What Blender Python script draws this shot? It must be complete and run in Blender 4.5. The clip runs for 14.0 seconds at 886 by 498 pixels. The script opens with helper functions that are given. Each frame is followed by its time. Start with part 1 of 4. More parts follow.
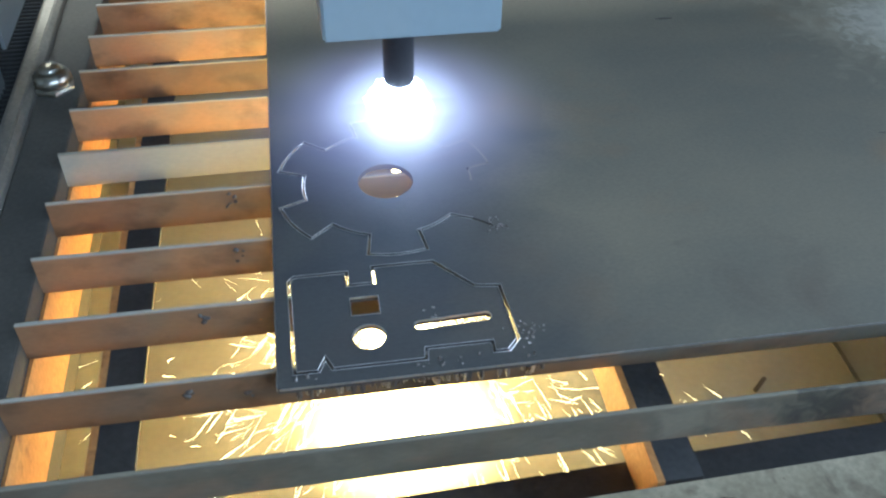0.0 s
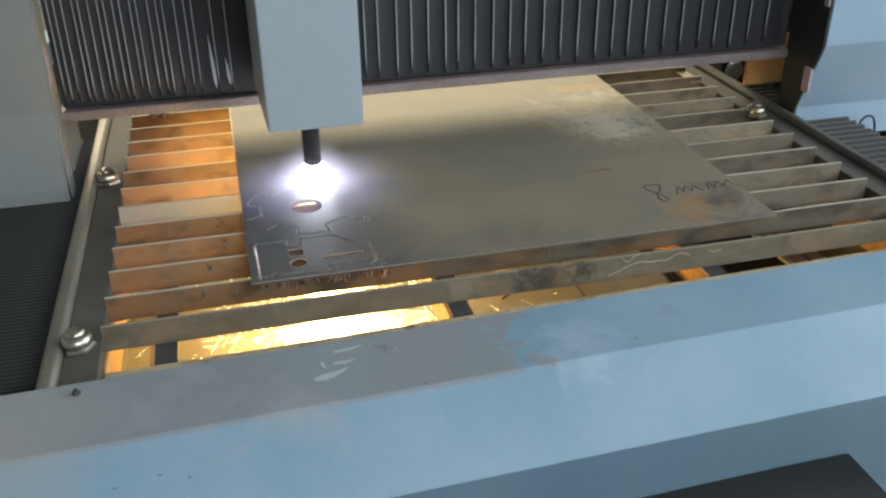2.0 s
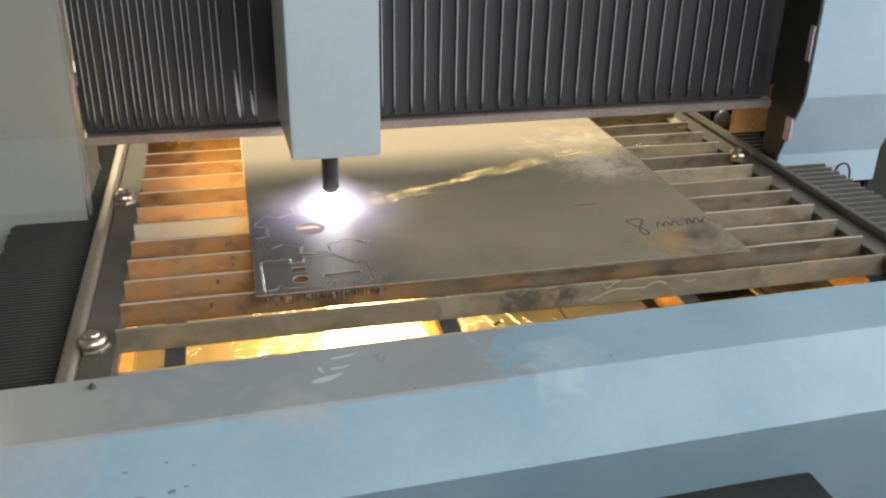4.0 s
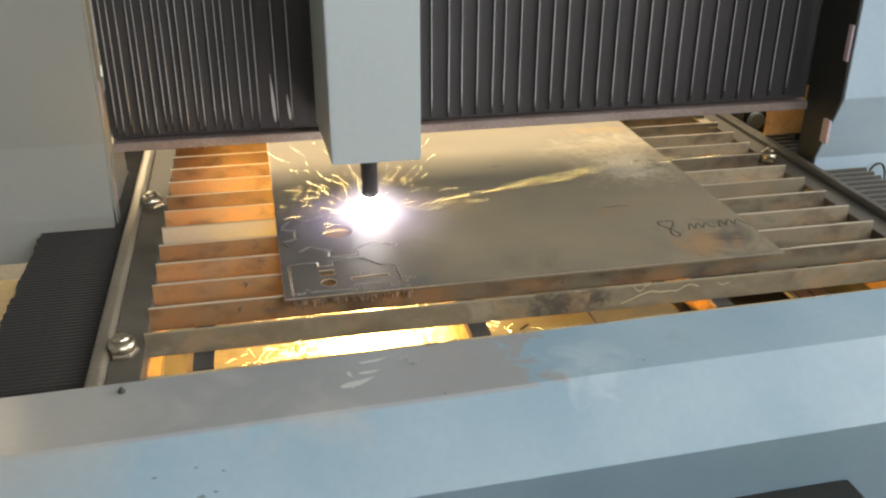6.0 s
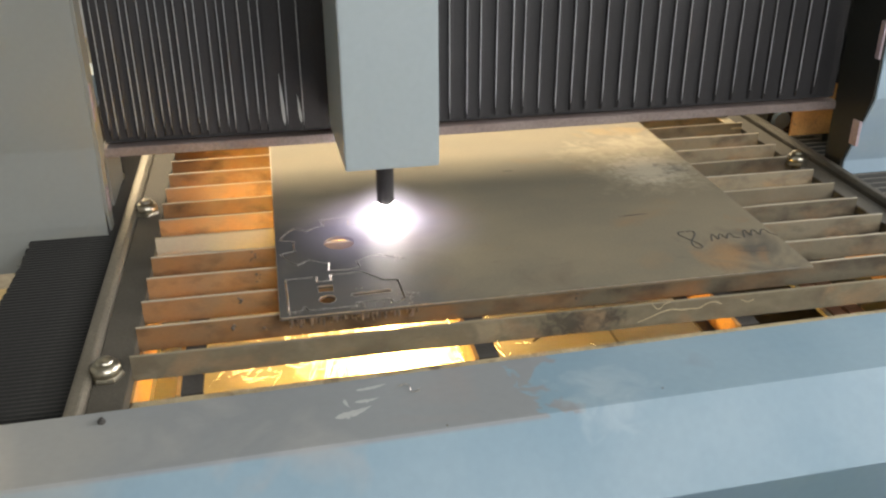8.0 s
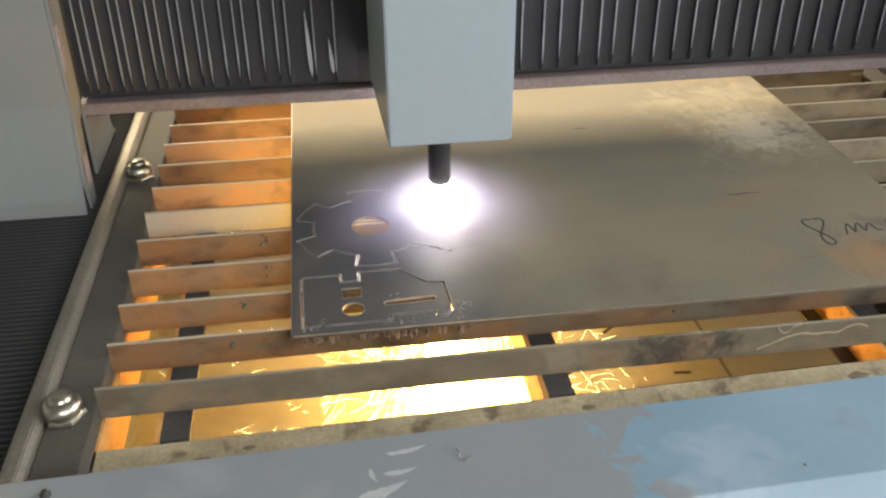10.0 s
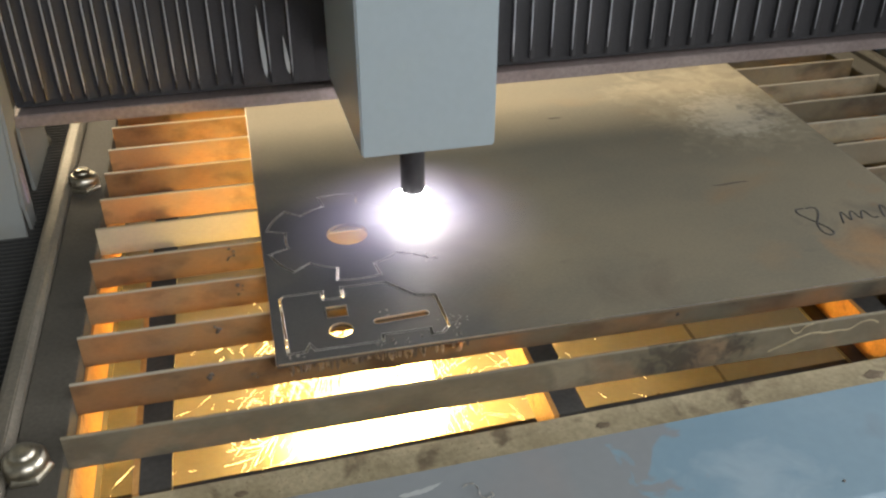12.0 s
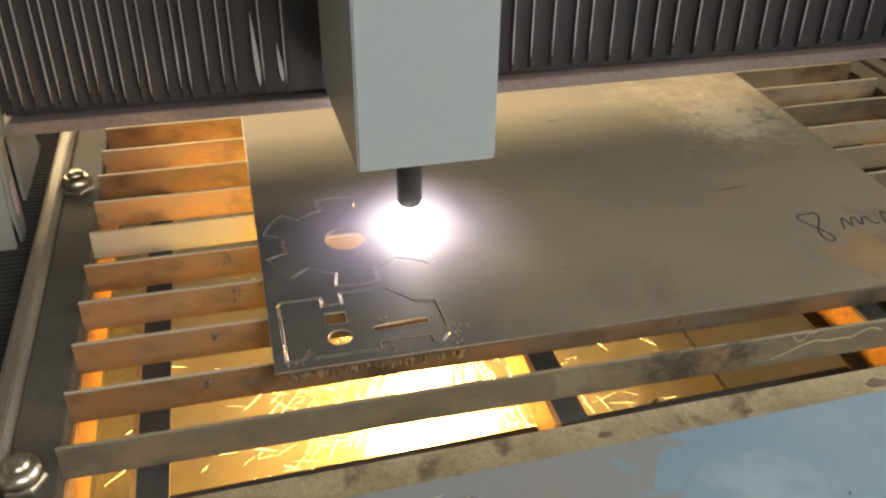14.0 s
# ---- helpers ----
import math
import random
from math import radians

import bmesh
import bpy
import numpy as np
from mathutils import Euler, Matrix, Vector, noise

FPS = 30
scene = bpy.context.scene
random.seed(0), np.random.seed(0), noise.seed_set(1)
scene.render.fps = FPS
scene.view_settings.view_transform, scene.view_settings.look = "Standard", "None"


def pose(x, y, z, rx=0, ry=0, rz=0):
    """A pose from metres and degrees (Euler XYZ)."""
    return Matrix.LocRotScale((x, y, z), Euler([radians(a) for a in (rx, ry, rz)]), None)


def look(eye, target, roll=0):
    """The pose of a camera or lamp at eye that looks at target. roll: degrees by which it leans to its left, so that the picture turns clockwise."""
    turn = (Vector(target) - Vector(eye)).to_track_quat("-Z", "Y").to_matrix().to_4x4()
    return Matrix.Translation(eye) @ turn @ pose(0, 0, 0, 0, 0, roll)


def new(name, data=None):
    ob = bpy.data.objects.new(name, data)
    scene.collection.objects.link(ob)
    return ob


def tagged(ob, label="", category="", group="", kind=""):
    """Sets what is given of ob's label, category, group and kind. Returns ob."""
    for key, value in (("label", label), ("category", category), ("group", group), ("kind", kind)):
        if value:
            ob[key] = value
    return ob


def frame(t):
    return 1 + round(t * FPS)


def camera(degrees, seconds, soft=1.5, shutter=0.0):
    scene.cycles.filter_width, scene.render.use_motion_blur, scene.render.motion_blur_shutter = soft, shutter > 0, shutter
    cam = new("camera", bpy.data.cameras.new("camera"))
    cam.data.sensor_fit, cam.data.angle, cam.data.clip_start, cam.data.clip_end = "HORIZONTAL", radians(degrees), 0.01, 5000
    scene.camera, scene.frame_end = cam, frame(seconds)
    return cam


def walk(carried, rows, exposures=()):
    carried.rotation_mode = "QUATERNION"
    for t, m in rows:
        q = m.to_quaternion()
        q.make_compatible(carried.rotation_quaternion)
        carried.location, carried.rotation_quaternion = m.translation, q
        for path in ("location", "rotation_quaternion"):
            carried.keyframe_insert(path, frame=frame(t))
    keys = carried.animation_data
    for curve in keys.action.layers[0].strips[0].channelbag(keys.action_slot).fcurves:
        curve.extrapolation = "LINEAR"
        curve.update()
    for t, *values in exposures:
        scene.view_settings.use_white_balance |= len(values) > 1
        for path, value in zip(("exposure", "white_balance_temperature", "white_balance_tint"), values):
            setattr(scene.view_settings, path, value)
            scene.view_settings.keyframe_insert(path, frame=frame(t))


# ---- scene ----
cam = camera(51.8, 14.0, soft=2.3)
PATH = [
    (0, (0.046, 0.035, 1.545), (0.294, 1.49, 0.196), 1.1),
    (0.5, (0.088, -0.262, 1.593), (0.355, 1.339, 0.424), 0.0),
    (1, (0.118, -0.545, 1.67), (0.407, 1.113, 0.59), -1.4),
    (1.5, (0.047, -0.745, 1.701), (0.392, 0.945, 0.688), -1.3),
    (2, (-0.019, -0.978, 1.731), (0.397, 0.732, 0.779), -0.7),
    (2.5, (-0.029, -1.081, 1.742), (0.423, 0.639, 0.827), -0.3),
    (3, (-0.022, -1.119, 1.752), (0.426, 0.614, 0.859), -0.1),
    (3.5, (-0.03, -1.127, 1.752), (0.41, 0.619, 0.882), 0.8),
    (6, (-0.044, -1.105, 1.746), (0.33, 0.661, 0.884), 0.2),
    (6.5, (-0.043, -1.096, 1.744), (0.345, 0.667, 0.883), 0.1),
    (7, (-0.042, -1.092, 1.749), (0.352, 0.672, 0.893), 0.2),
    (9.5, (0.096, -0.63, 1.685), (0.314, 1.093, 0.693), -1.1),
    (10, (0.062, -0.521, 1.66), (0.292, 1.171, 0.619), -0.5),
    (10.5, (0.037, -0.475, 1.655), (0.295, 1.19, 0.578), -0.1),
    (11, (-0.001, -0.452, 1.652), (0.318, 1.198, 0.569), -0.3),
    (11.5, (-0.032, -0.418, 1.651), (0.345, 1.222, 0.57), 0.1),
    (12, (-0.016, -0.382, 1.647), (0.365, 1.254, 0.562), -0.0),
    (12.5, (-0.008, -0.359, 1.64), (0.377, 1.278, 0.556), -0.0),
    (13, (-0.003, -0.347, 1.632), (0.386, 1.284, 0.542), -0.0),
    (13.5, (-0.023, -0.347, 1.638), (0.376, 1.278, 0.541), 0.4),
    (14, (-0.027, -0.357, 1.65), (0.375, 1.27, 0.559), 0.6),
]
EXPOSURES = [(0.0, 0.0, 4750, 5), (0.5, 0.02, 5000, 5), (1.0, 0.18, 6200, 7), (1.5, 0.22, 6700, 9), (2.0, 0.15, 6250, 9), (2.5, 0.34, 6650, 10), (3.5, 0.48, 6900, 12), (6.0, 0.48, 7500, 14), (7.0, 0.38, 7200, 13),
             (9.5, 0.46, 7600, 15), (10.0, 0.42, 6950, 14), (10.5, 0.32, 6450, 13), (11.0, 0.32, 6650, 14), (11.5, 0.20, 6900, 14), (12.0, 0.10, 6900, 13), (12.5, 0.08, 6350, 12), (13.0, 0.05, 7150, 14), (13.5, 0.15, 7900, 15), (14.0, 0.18, 7900, 15)]
walk(cam, [(t, look(eye, target, roll)) for t, eye, target, roll in PATH], EXPOSURES)

# ---- light ----
world = bpy.data.worlds.new("world")
scene.world = world
world.use_nodes = True
wn = world.node_tree.nodes
sky = wn.new("ShaderNodeTexSky")
sky.sky_type, sky.sun_disc = "NISHITA", False
sky.sun_elevation, sky.sun_rotation = radians(42), radians(150)
wn["Background"].inputs["Strength"].default_value = 0.1
world.node_tree.links.new(sky.outputs["Color"], wn["Background"].inputs["Color"])


def window_light(name, eye, target, w, h, power, colour):
    lamp = bpy.data.lights.new(name, "AREA")
    lamp.shape, lamp.size, lamp.size_y = "RECTANGLE", w, h
    lamp.energy, lamp.color = power, colour
    ob = new(name, lamp)
    ob.matrix_world = look(eye, target)
    return ob


window_light("window_light_south", (2.6, -5.9, 4.4), (1.6, 0, 1.6), 5.6, 2.2, 300, (0.86, 0.93, 1.0))
window_light("window_light_north", (0.6, 6.9, 4.3), (0.6, 1.0, 0.8), 7.0, 2.2, 480, (1.0, 0.84, 0.57))
window_light("window_light_east", (6.9, 0.0, 3.6), (0.6, 0.6, 0.8), 5.0, 2.2, 440, (0.92, 0.96, 1.0))


# ---- materials ----
def nodes_of(name):
    m = bpy.data.materials.new(name)
    m.use_nodes = True
    t = m.node_tree
    return m, t.nodes, t.links, t.nodes["Principled BSDF"]


def surface(name, base, worn, rough=0.5, metal=0.0, scale=6.0, fine=90.0, bump=0.15, spread=(0.35, 0.7), per_object=0.0, stretch=(1, 1, 1), third=None, third_scale=2.0, third_at=(0.55, 0.7), lean=0.0, above=None, patch=None, speckle=0.35, edge=None, vary=0.0, swing=0.13, stain=None):
    """A mottled surface: base and worn colours mixed by broad and fine noise, with roughness and relief that follow them."""
    m, n, l, b = nodes_of(name)
    co = n.new("ShaderNodeTexCoord")
    mp = n.new("ShaderNodeMapping")
    mp.inputs["Scale"].default_value = stretch
    l.new(co.outputs["Object"], mp.inputs["Vector"])
    broad, grain = n.new("ShaderNodeTexNoise"), n.new("ShaderNodeTexNoise")
    for node, s, d in ((broad, scale, 6), (grain, fine, 3)):
        node.inputs["Scale"].default_value, node.inputs["Detail"].default_value = s, d
        l.new(mp.outputs["Vector"], node.inputs["Vector"])
    if per_object:
        info = n.new("ShaderNodeObjectInfo")
        shift = n.new("ShaderNodeVectorMath")
        shift.operation = "MULTIPLY_ADD"
        shift.inputs[1].default_value = (7, 7, 7)
        l.new(info.outputs["Random"], shift.inputs[0])
        l.new(mp.outputs["Vector"], shift.inputs[2])
        l.new(shift.outputs["Vector"], broad.inputs["Vector"])
    ramp = n.new("ShaderNodeValToRGB")
    ramp.color_ramp.elements[0].position, ramp.color_ramp.elements[1].position = spread
    ramp.color_ramp.elements[0].color, ramp.color_ramp.elements[1].color = (*base, 1), (*worn, 1)
    l.new(broad.outputs["Fac"], ramp.inputs["Fac"])
    out = ramp.outputs["Color"]
    if third:
        big = n.new("ShaderNodeTexNoise")
        big.inputs["Scale"].default_value, big.inputs["Detail"].default_value = third_scale, 8
        big.inputs["Distortion"].default_value = 0.6
        l.new(mp.outputs["Vector"], big.inputs["Vector"])
        gate = n.new("ShaderNodeMapRange")
        gate.inputs["From Min"].default_value, gate.inputs["From Max"].default_value = third_at
        height = big.outputs["Fac"]
        axes = n.new("ShaderNodeSeparateXYZ")
        l.new(co.outputs["Object"], axes.inputs["Vector"])
        if lean:
            slope = n.new("ShaderNodeMath")
            slope.operation = "MULTIPLY_ADD"
            slope.inputs[1].default_value = -lean
            l.new(axes.outputs["X"], slope.inputs[0])
            l.new(height, slope.inputs[2])
            height = slope.outputs["Value"]
        l.new(height, gate.inputs["Value"])
        fac = gate.outputs["Result"]
        if above:
            step = n.new("ShaderNodeMapRange")
            step.inputs["From Min"].default_value, step.inputs["From Max"].default_value = above - 0.004, above
            l.new(axes.outputs["Z"], step.inputs["Value"])
            both = n.new("ShaderNodeMath")
            both.operation = "MULTIPLY"
            l.new(fac, both.inputs[0])
            l.new(step.outputs["Result"], both.inputs[1])
            fac = both.outputs["Value"]
        mix = n.new("ShaderNodeMix")
        mix.data_type = "RGBA"
        mix.inputs["B"].default_value = (*third, 1)
        l.new(fac, mix.inputs["Factor"])
        l.new(out, mix.inputs["A"])
        out = mix.outputs["Result"]
    if stain:
        # burnt smears, different on each piece
        colour, knots, lo, hi = stain
        sm = n.new("ShaderNodeTexNoise")
        sm.inputs["Scale"].default_value, sm.inputs["Detail"].default_value, sm.inputs["Distortion"].default_value = knots, 7, 0.2
        l.new(shift.outputs["Vector"] if per_object else mp.outputs["Vector"], sm.inputs["Vector"])
        sg = n.new("ShaderNodeMapRange")
        sg.inputs["From Min"].default_value, sg.inputs["From Max"].default_value = lo, hi
        sg.inputs["To Max"].default_value = 0.6
        l.new(sm.outputs["Fac"], sg.inputs["Value"])
        sx = n.new("ShaderNodeMix")
        sx.data_type = "RGBA"
        sx.inputs["B"].default_value = (*colour, 1)
        l.new(sg.outputs["Result"], sx.inputs["Factor"])
        l.new(out, sx.inputs["A"])
        out = sx.outputs["Result"]
    if vary:
        tone = n.new("ShaderNodeMapRange")
        tone.inputs["To Min"].default_value, tone.inputs["To Max"].default_value = 1 - vary, 1 + vary * 0.7
        l.new(info.outputs["Random"], tone.inputs["Value"])
        vm = n.new("ShaderNodeVectorMath")
        vm.operation = "SCALE"
        l.new(out, vm.inputs[0])
        l.new(tone.outputs["Result"], vm.inputs["Scale"])
        out = vm.outputs["Vector"]
    if edge:
        # paler top edge: rubbed metal, with its glint painted in
        ax = n.new("ShaderNodeSeparateXYZ")
        l.new(co.outputs["Object"], ax.inputs["Vector"])
        eg = n.new("ShaderNodeMapRange")
        eg.inputs["From Min"].default_value, eg.inputs["From Max"].default_value = edge[0] - 0.002, edge[0]
        l.new(ax.outputs["Z"], eg.inputs["Value"])
        em2 = n.new("ShaderNodeMix")
        em2.data_type = "RGBA"
        em2.inputs["B"].default_value = (*edge[1], 1)
        l.new(eg.outputs["Result"], em2.inputs["Factor"])
        l.new(out, em2.inputs["A"])
        out = em2.outputs["Result"]
    for (px, py, pz), radius, tone, amp, knots in patch or ():
        # a patch of its own tone with a ragged outline: scouring, stain, painted reflection
        off = n.new("ShaderNodeVectorMath")
        off.operation = "DISTANCE"
        off.inputs[1].default_value = (px, py, pz)
        l.new(co.outputs["Object"], off.inputs[0])
        rag = n.new("ShaderNodeTexNoise")
        rag.inputs["Scale"].default_value, rag.inputs["Detail"].default_value, rag.inputs["Distortion"].default_value = knots, 9, 0.8
        l.new(co.outputs["Object"], rag.inputs["Vector"])
        edge = n.new("ShaderNodeMath")
        edge.operation = "MULTIPLY_ADD"
        edge.inputs[1].default_value = -amp
        l.new(rag.outputs["Fac"], edge.inputs[0])
        l.new(off.outputs["Value"], edge.inputs[2])
        pg = n.new("ShaderNodeMapRange")
        pg.inputs["From Min"].default_value, pg.inputs["From Max"].default_value = radius - amp * 0.5, radius * 0.45 - amp * 0.62
        pg.inputs["To Max"].default_value = 0.75
        l.new(edge.outputs["Value"], pg.inputs["Value"])
        pm = n.new("ShaderNodeMix")
        pm.data_type = "RGBA"
        pm.inputs["B"].default_value = (*tone, 1)
        l.new(pg.outputs["Result"], pm.inputs["Factor"])
        l.new(out, pm.inputs["A"])
        out = pm.outputs["Result"]
    speck = n.new("ShaderNodeMix")
    speck.data_type, speck.blend_type = "RGBA", "OVERLAY"
    speck.inputs["Factor"].default_value = speckle
    l.new(out, speck.inputs["A"])
    l.new(grain.outputs["Fac"], speck.inputs["B"])
    l.new(speck.outputs["Result"], b.inputs["Base Color"])
    rr = n.new("ShaderNodeMapRange")
    rr.inputs["To Min"].default_value, rr.inputs["To Max"].default_value = max(0.05, rough - swing), min(1.0, rough + swing)
    l.new(broad.outputs["Fac"], rr.inputs["Value"])
    l.new(rr.outputs["Result"], b.inputs["Roughness"])
    b.inputs["Metallic"].default_value = metal
    bp = n.new("ShaderNodeBump")
    bp.inputs["Strength"].default_value, bp.inputs["Distance"].default_value = bump, 0.002
    l.new(grain.outputs["Fac"], bp.inputs["Height"])
    l.new(bp.outputs["Normal"], b.inputs["Normal"])
    return m


def glowing(name, colour, strength):
    m, n, l, b = nodes_of(name)
    b.inputs["Base Color"].default_value = (*colour, 1)
    b.inputs["Emission Color"].default_value = (*colour, 1)
    b.inputs["Emission Strength"].default_value = strength
    return m


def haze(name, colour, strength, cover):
    """A glowing layer that thins out from its middle."""
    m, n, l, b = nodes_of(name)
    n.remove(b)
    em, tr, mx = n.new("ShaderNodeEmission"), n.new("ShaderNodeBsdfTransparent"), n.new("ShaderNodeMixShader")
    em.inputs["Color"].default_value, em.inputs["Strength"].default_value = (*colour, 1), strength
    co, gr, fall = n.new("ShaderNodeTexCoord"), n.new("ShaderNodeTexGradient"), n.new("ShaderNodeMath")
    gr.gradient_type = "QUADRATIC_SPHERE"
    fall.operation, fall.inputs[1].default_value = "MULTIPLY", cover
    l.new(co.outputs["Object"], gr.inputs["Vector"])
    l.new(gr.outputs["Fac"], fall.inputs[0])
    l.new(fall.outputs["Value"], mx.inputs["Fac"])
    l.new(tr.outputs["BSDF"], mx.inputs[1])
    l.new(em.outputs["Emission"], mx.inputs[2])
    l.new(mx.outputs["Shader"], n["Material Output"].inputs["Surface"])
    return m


BLUE = surface("blue_grey_paint", (0.27, 0.38, 0.47), (0.33, 0.44, 0.53), 0.38, 0.0, 2.5, 60, 0.05, speckle=0.05)
# The leftmost patch paints in a warm sheen; the rest is grime and paint.
BEAM = surface("blue_paint_grimy", (0.180, 0.285, 0.360), (0.228, 0.330, 0.400), 0.36, 0.0, 3.0, 60, 0.03, third=(0.218, 0.240, 0.255), third_scale=16.0, third_at=(-0.41, -0.36), lean=2.0, above=0.797, speckle=0.06,
               patch=[((-0.50, 0.30, 0.8), 0.30, (0.295, 0.30, 0.285), 0.30, 5.0), ((0.03, 0.27, 0.8), 0.09, (0.285, 0.30, 0.305), 0.40, 7.0), ((-0.17, 0.31, 0.8), 0.09, (0.285, 0.30, 0.305), 0.40, 9.0), ((-0.05, 0.38, 0.8), 0.03, (0.20, 0.225, 0.23), 0.22, 12.0), ((0.26, 0.36, 0.8), 0.07, (0.24, 0.24, 0.245), 0.3, 8.0), ((0.54, 0.29, 0.8), 0.09, (0.29, 0.385, 0.45), 0.22, 20.0), ((0.72, 0.34, 0.8), 0.03, (0.20, 0.27, 0.32), 0.18, 14.0)])
PALE = surface("pale_grey_paint", (0.36, 0.425, 0.45), (0.385, 0.45, 0.475), 0.42, 0.0, 1.2, 70, 0.02, speckle=0.05)
# Dark patches by cog and bracket paint in dim reflection; the others are marks.
PLATE = surface("mill_scale_steel", (0.212, 0.190, 0.140), (0.275, 0.235, 0.162), 0.54, 0.34, 3.2, 160, 0.10, third=(0.30, 0.205, 0.115), third_scale=4.2, third_at=(0.56, 0.90), stretch=(1, 1.6, 1), speckle=0.15, swing=0.04,
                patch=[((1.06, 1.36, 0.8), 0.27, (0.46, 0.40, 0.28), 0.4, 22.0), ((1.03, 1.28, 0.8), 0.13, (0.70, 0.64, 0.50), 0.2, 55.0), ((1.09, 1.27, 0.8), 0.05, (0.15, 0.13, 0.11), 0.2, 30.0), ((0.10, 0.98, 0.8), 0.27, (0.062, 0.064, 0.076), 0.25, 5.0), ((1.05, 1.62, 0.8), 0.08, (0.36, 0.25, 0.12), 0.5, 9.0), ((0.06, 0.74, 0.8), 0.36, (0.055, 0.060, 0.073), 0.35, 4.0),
                       ((1.07, 0.76, 0.8), 0.12, (0.075, 0.07, 0.065), 0.42, 10.0), ((1.0, 0.71, 0.8), 0.10, (0.38, 0.22, 0.10), 0.4, 8.0), ((0.60, 0.70, 0.8), 0.08, (0.16, 0.125, 0.09), 0.5, 8.0), ((1.10, 0.92, 0.8), 0.05, (0.33, 0.18, 0.08), 0.4, 10.0)])
BURR = surface("bright_burr", (0.42, 0.40, 0.37), (0.62, 0.59, 0.55), 0.34, 0.7, 60, 300, 0.2)
EDGE = surface("cut_steel_edge", (0.42, 0.39, 0.34), (0.56, 0.52, 0.46), 0.35, 0.7, 40, 300, 0.2)
# Orange-brown grows leftwards: rust, plus the jet's glow put into the colour.
SLAT = surface("scorched_slat_steel", (0.225, 0.20, 0.145), (0.075, 0.058, 0.045), 0.5, 0.15, 9, 120, 0.1, per_object=1, spread=(0.50, 0.74), third=(0.39, 0.205, 0.09), third_scale=5, third_at=(0.28, 0.66), lean=0.17, stretch=(1, 1, 1.6), speckle=0.12, edge=(0.7955, (0.46, 0.42, 0.33)), vary=0.42, stain=((0.04, 0.03, 0.024), 13, 0.52, 0.74))
SLAT_FRONT = surface("sooty_front_slat_steel", (0.215, 0.188, 0.130), (0.140, 0.115, 0.08), 0.5, 0.15, 12, 120, 0.1, third=(0.29, 0.20, 0.12), third_scale=6, third_at=(0.52, 0.66), stretch=(1, 1, 1.6), speckle=0.12, edge=(0.7955, (0.28, 0.25, 0.18)), stain=((0.28, 0.25, 0.18), 16, 0.56, 0.72),
                     patch=[((0.565, 0, 0.765), 0.075, (0.035, 0.032, 0.03), 0.16, 45.0), ((0.66, 0, 0.775), 0.035, (0.03, 0.028, 0.026), 0.1, 50.0), ((0.40, 0, 0.77), 0.05, (0.30, 0.25, 0.17), 0.12, 30.0)])
# Same slat steel, its left end painted pale as if lit by the arc.
SLAT_LIT = surface("newer_slat_steel", (0.225, 0.20, 0.145), (0.17, 0.145, 0.105), 0.45, 0.2, 7, 120, 0.1, stretch=(1, 1, 1.6), speckle=0.1, third=(0.50, 0.46, 0.36), third_scale=5, third_at=(-0.1, 0.15), lean=1.6, edge=(0.7955, (0.40, 0.36, 0.27)))
# Left leg's paint, darkened and warmed to carry its weak, warm light.
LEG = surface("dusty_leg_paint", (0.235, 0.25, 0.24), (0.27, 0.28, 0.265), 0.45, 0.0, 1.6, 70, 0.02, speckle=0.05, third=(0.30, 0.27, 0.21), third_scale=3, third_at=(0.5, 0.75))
SALMON = surface("salmon_primer", (0.36, 0.20, 0.14), (0.42, 0.25, 0.18), 0.6, 0.0, 6, 120, 0.1)
# Rust made brighter and warmer to hold the glow from below.
ORANGE = surface("orange_rust", (0.52, 0.24, 0.065), (0.60, 0.33, 0.11), 0.7, 0.05, 12, 140, 0.3, third=(0.24, 0.115, 0.05), third_scale=20, third_at=(0.60, 0.72))
# Dark steel that also stands in for shade under the table.
SOOT_SHADE = surface("sooty_steel", (0.035, 0.034, 0.033), (0.07, 0.066, 0.06), 0.7, 0.1, 12, 140, 0.3)
RAIL = surface("dark_rail_steel", (0.062, 0.057, 0.047), (0.095, 0.086, 0.07), 0.66, 0.1, 7, 160, 0.15)
LIP = surface("bare_rail_edge", (0.19, 0.172, 0.14), (0.26, 0.235, 0.19), 0.42, 0.5, 9, 160, 0.12)
SCUFF = surface("rubbed_paint", (0.36, 0.385, 0.39), (0.44, 0.46, 0.46), 0.4, 0.0, 20, 120, 0.05, speckle=0.08)
CREAM = surface("worn_bare_ledge", (0.36, 0.30, 0.19), (0.52, 0.445, 0.295), 0.6, 0.12, 12, 140, 0.4, third=(0.20, 0.155, 0.10), third_scale=18, third_at=(0.57, 0.68))
TRAY = surface("dusty_tray", (0.35, 0.325, 0.25), (0.43, 0.395, 0.31), 0.45, 0.1, 3, 90, 0.08, third=(0.33, 0.28, 0.20), third_scale=7, third_at=(0.58, 0.8), speckle=0.1)
CHROME = surface("bright_zinc", (0.40, 0.38, 0.32), (0.52, 0.48, 0.38), 0.30, 1.0, 20, 200, 0.03)
BLACK = surface("black_bellows_fabric", (0.015, 0.0148, 0.017), (0.024, 0.0235, 0.026), 0.66, 0.0, 5, 200, 0.1)
BELLOWS = surface("dusty_bellows_rubber", (0.011, 0.0115, 0.011), (0.02, 0.0205, 0.019), 0.75, 0.0, 5, 200, 0.1)
CREST_DARK = surface("dark_fold_crest", (0.03, 0.03, 0.029), (0.05, 0.05, 0.046), 0.6, 0.0, 8, 200, 0.1)
# Crests coloured paler for the light they catch.
CREST = surface("dusty_fold_crest", (0.12, 0.12, 0.10), (0.19, 0.188, 0.16), 0.6, 0.0, 8, 200, 0.1)
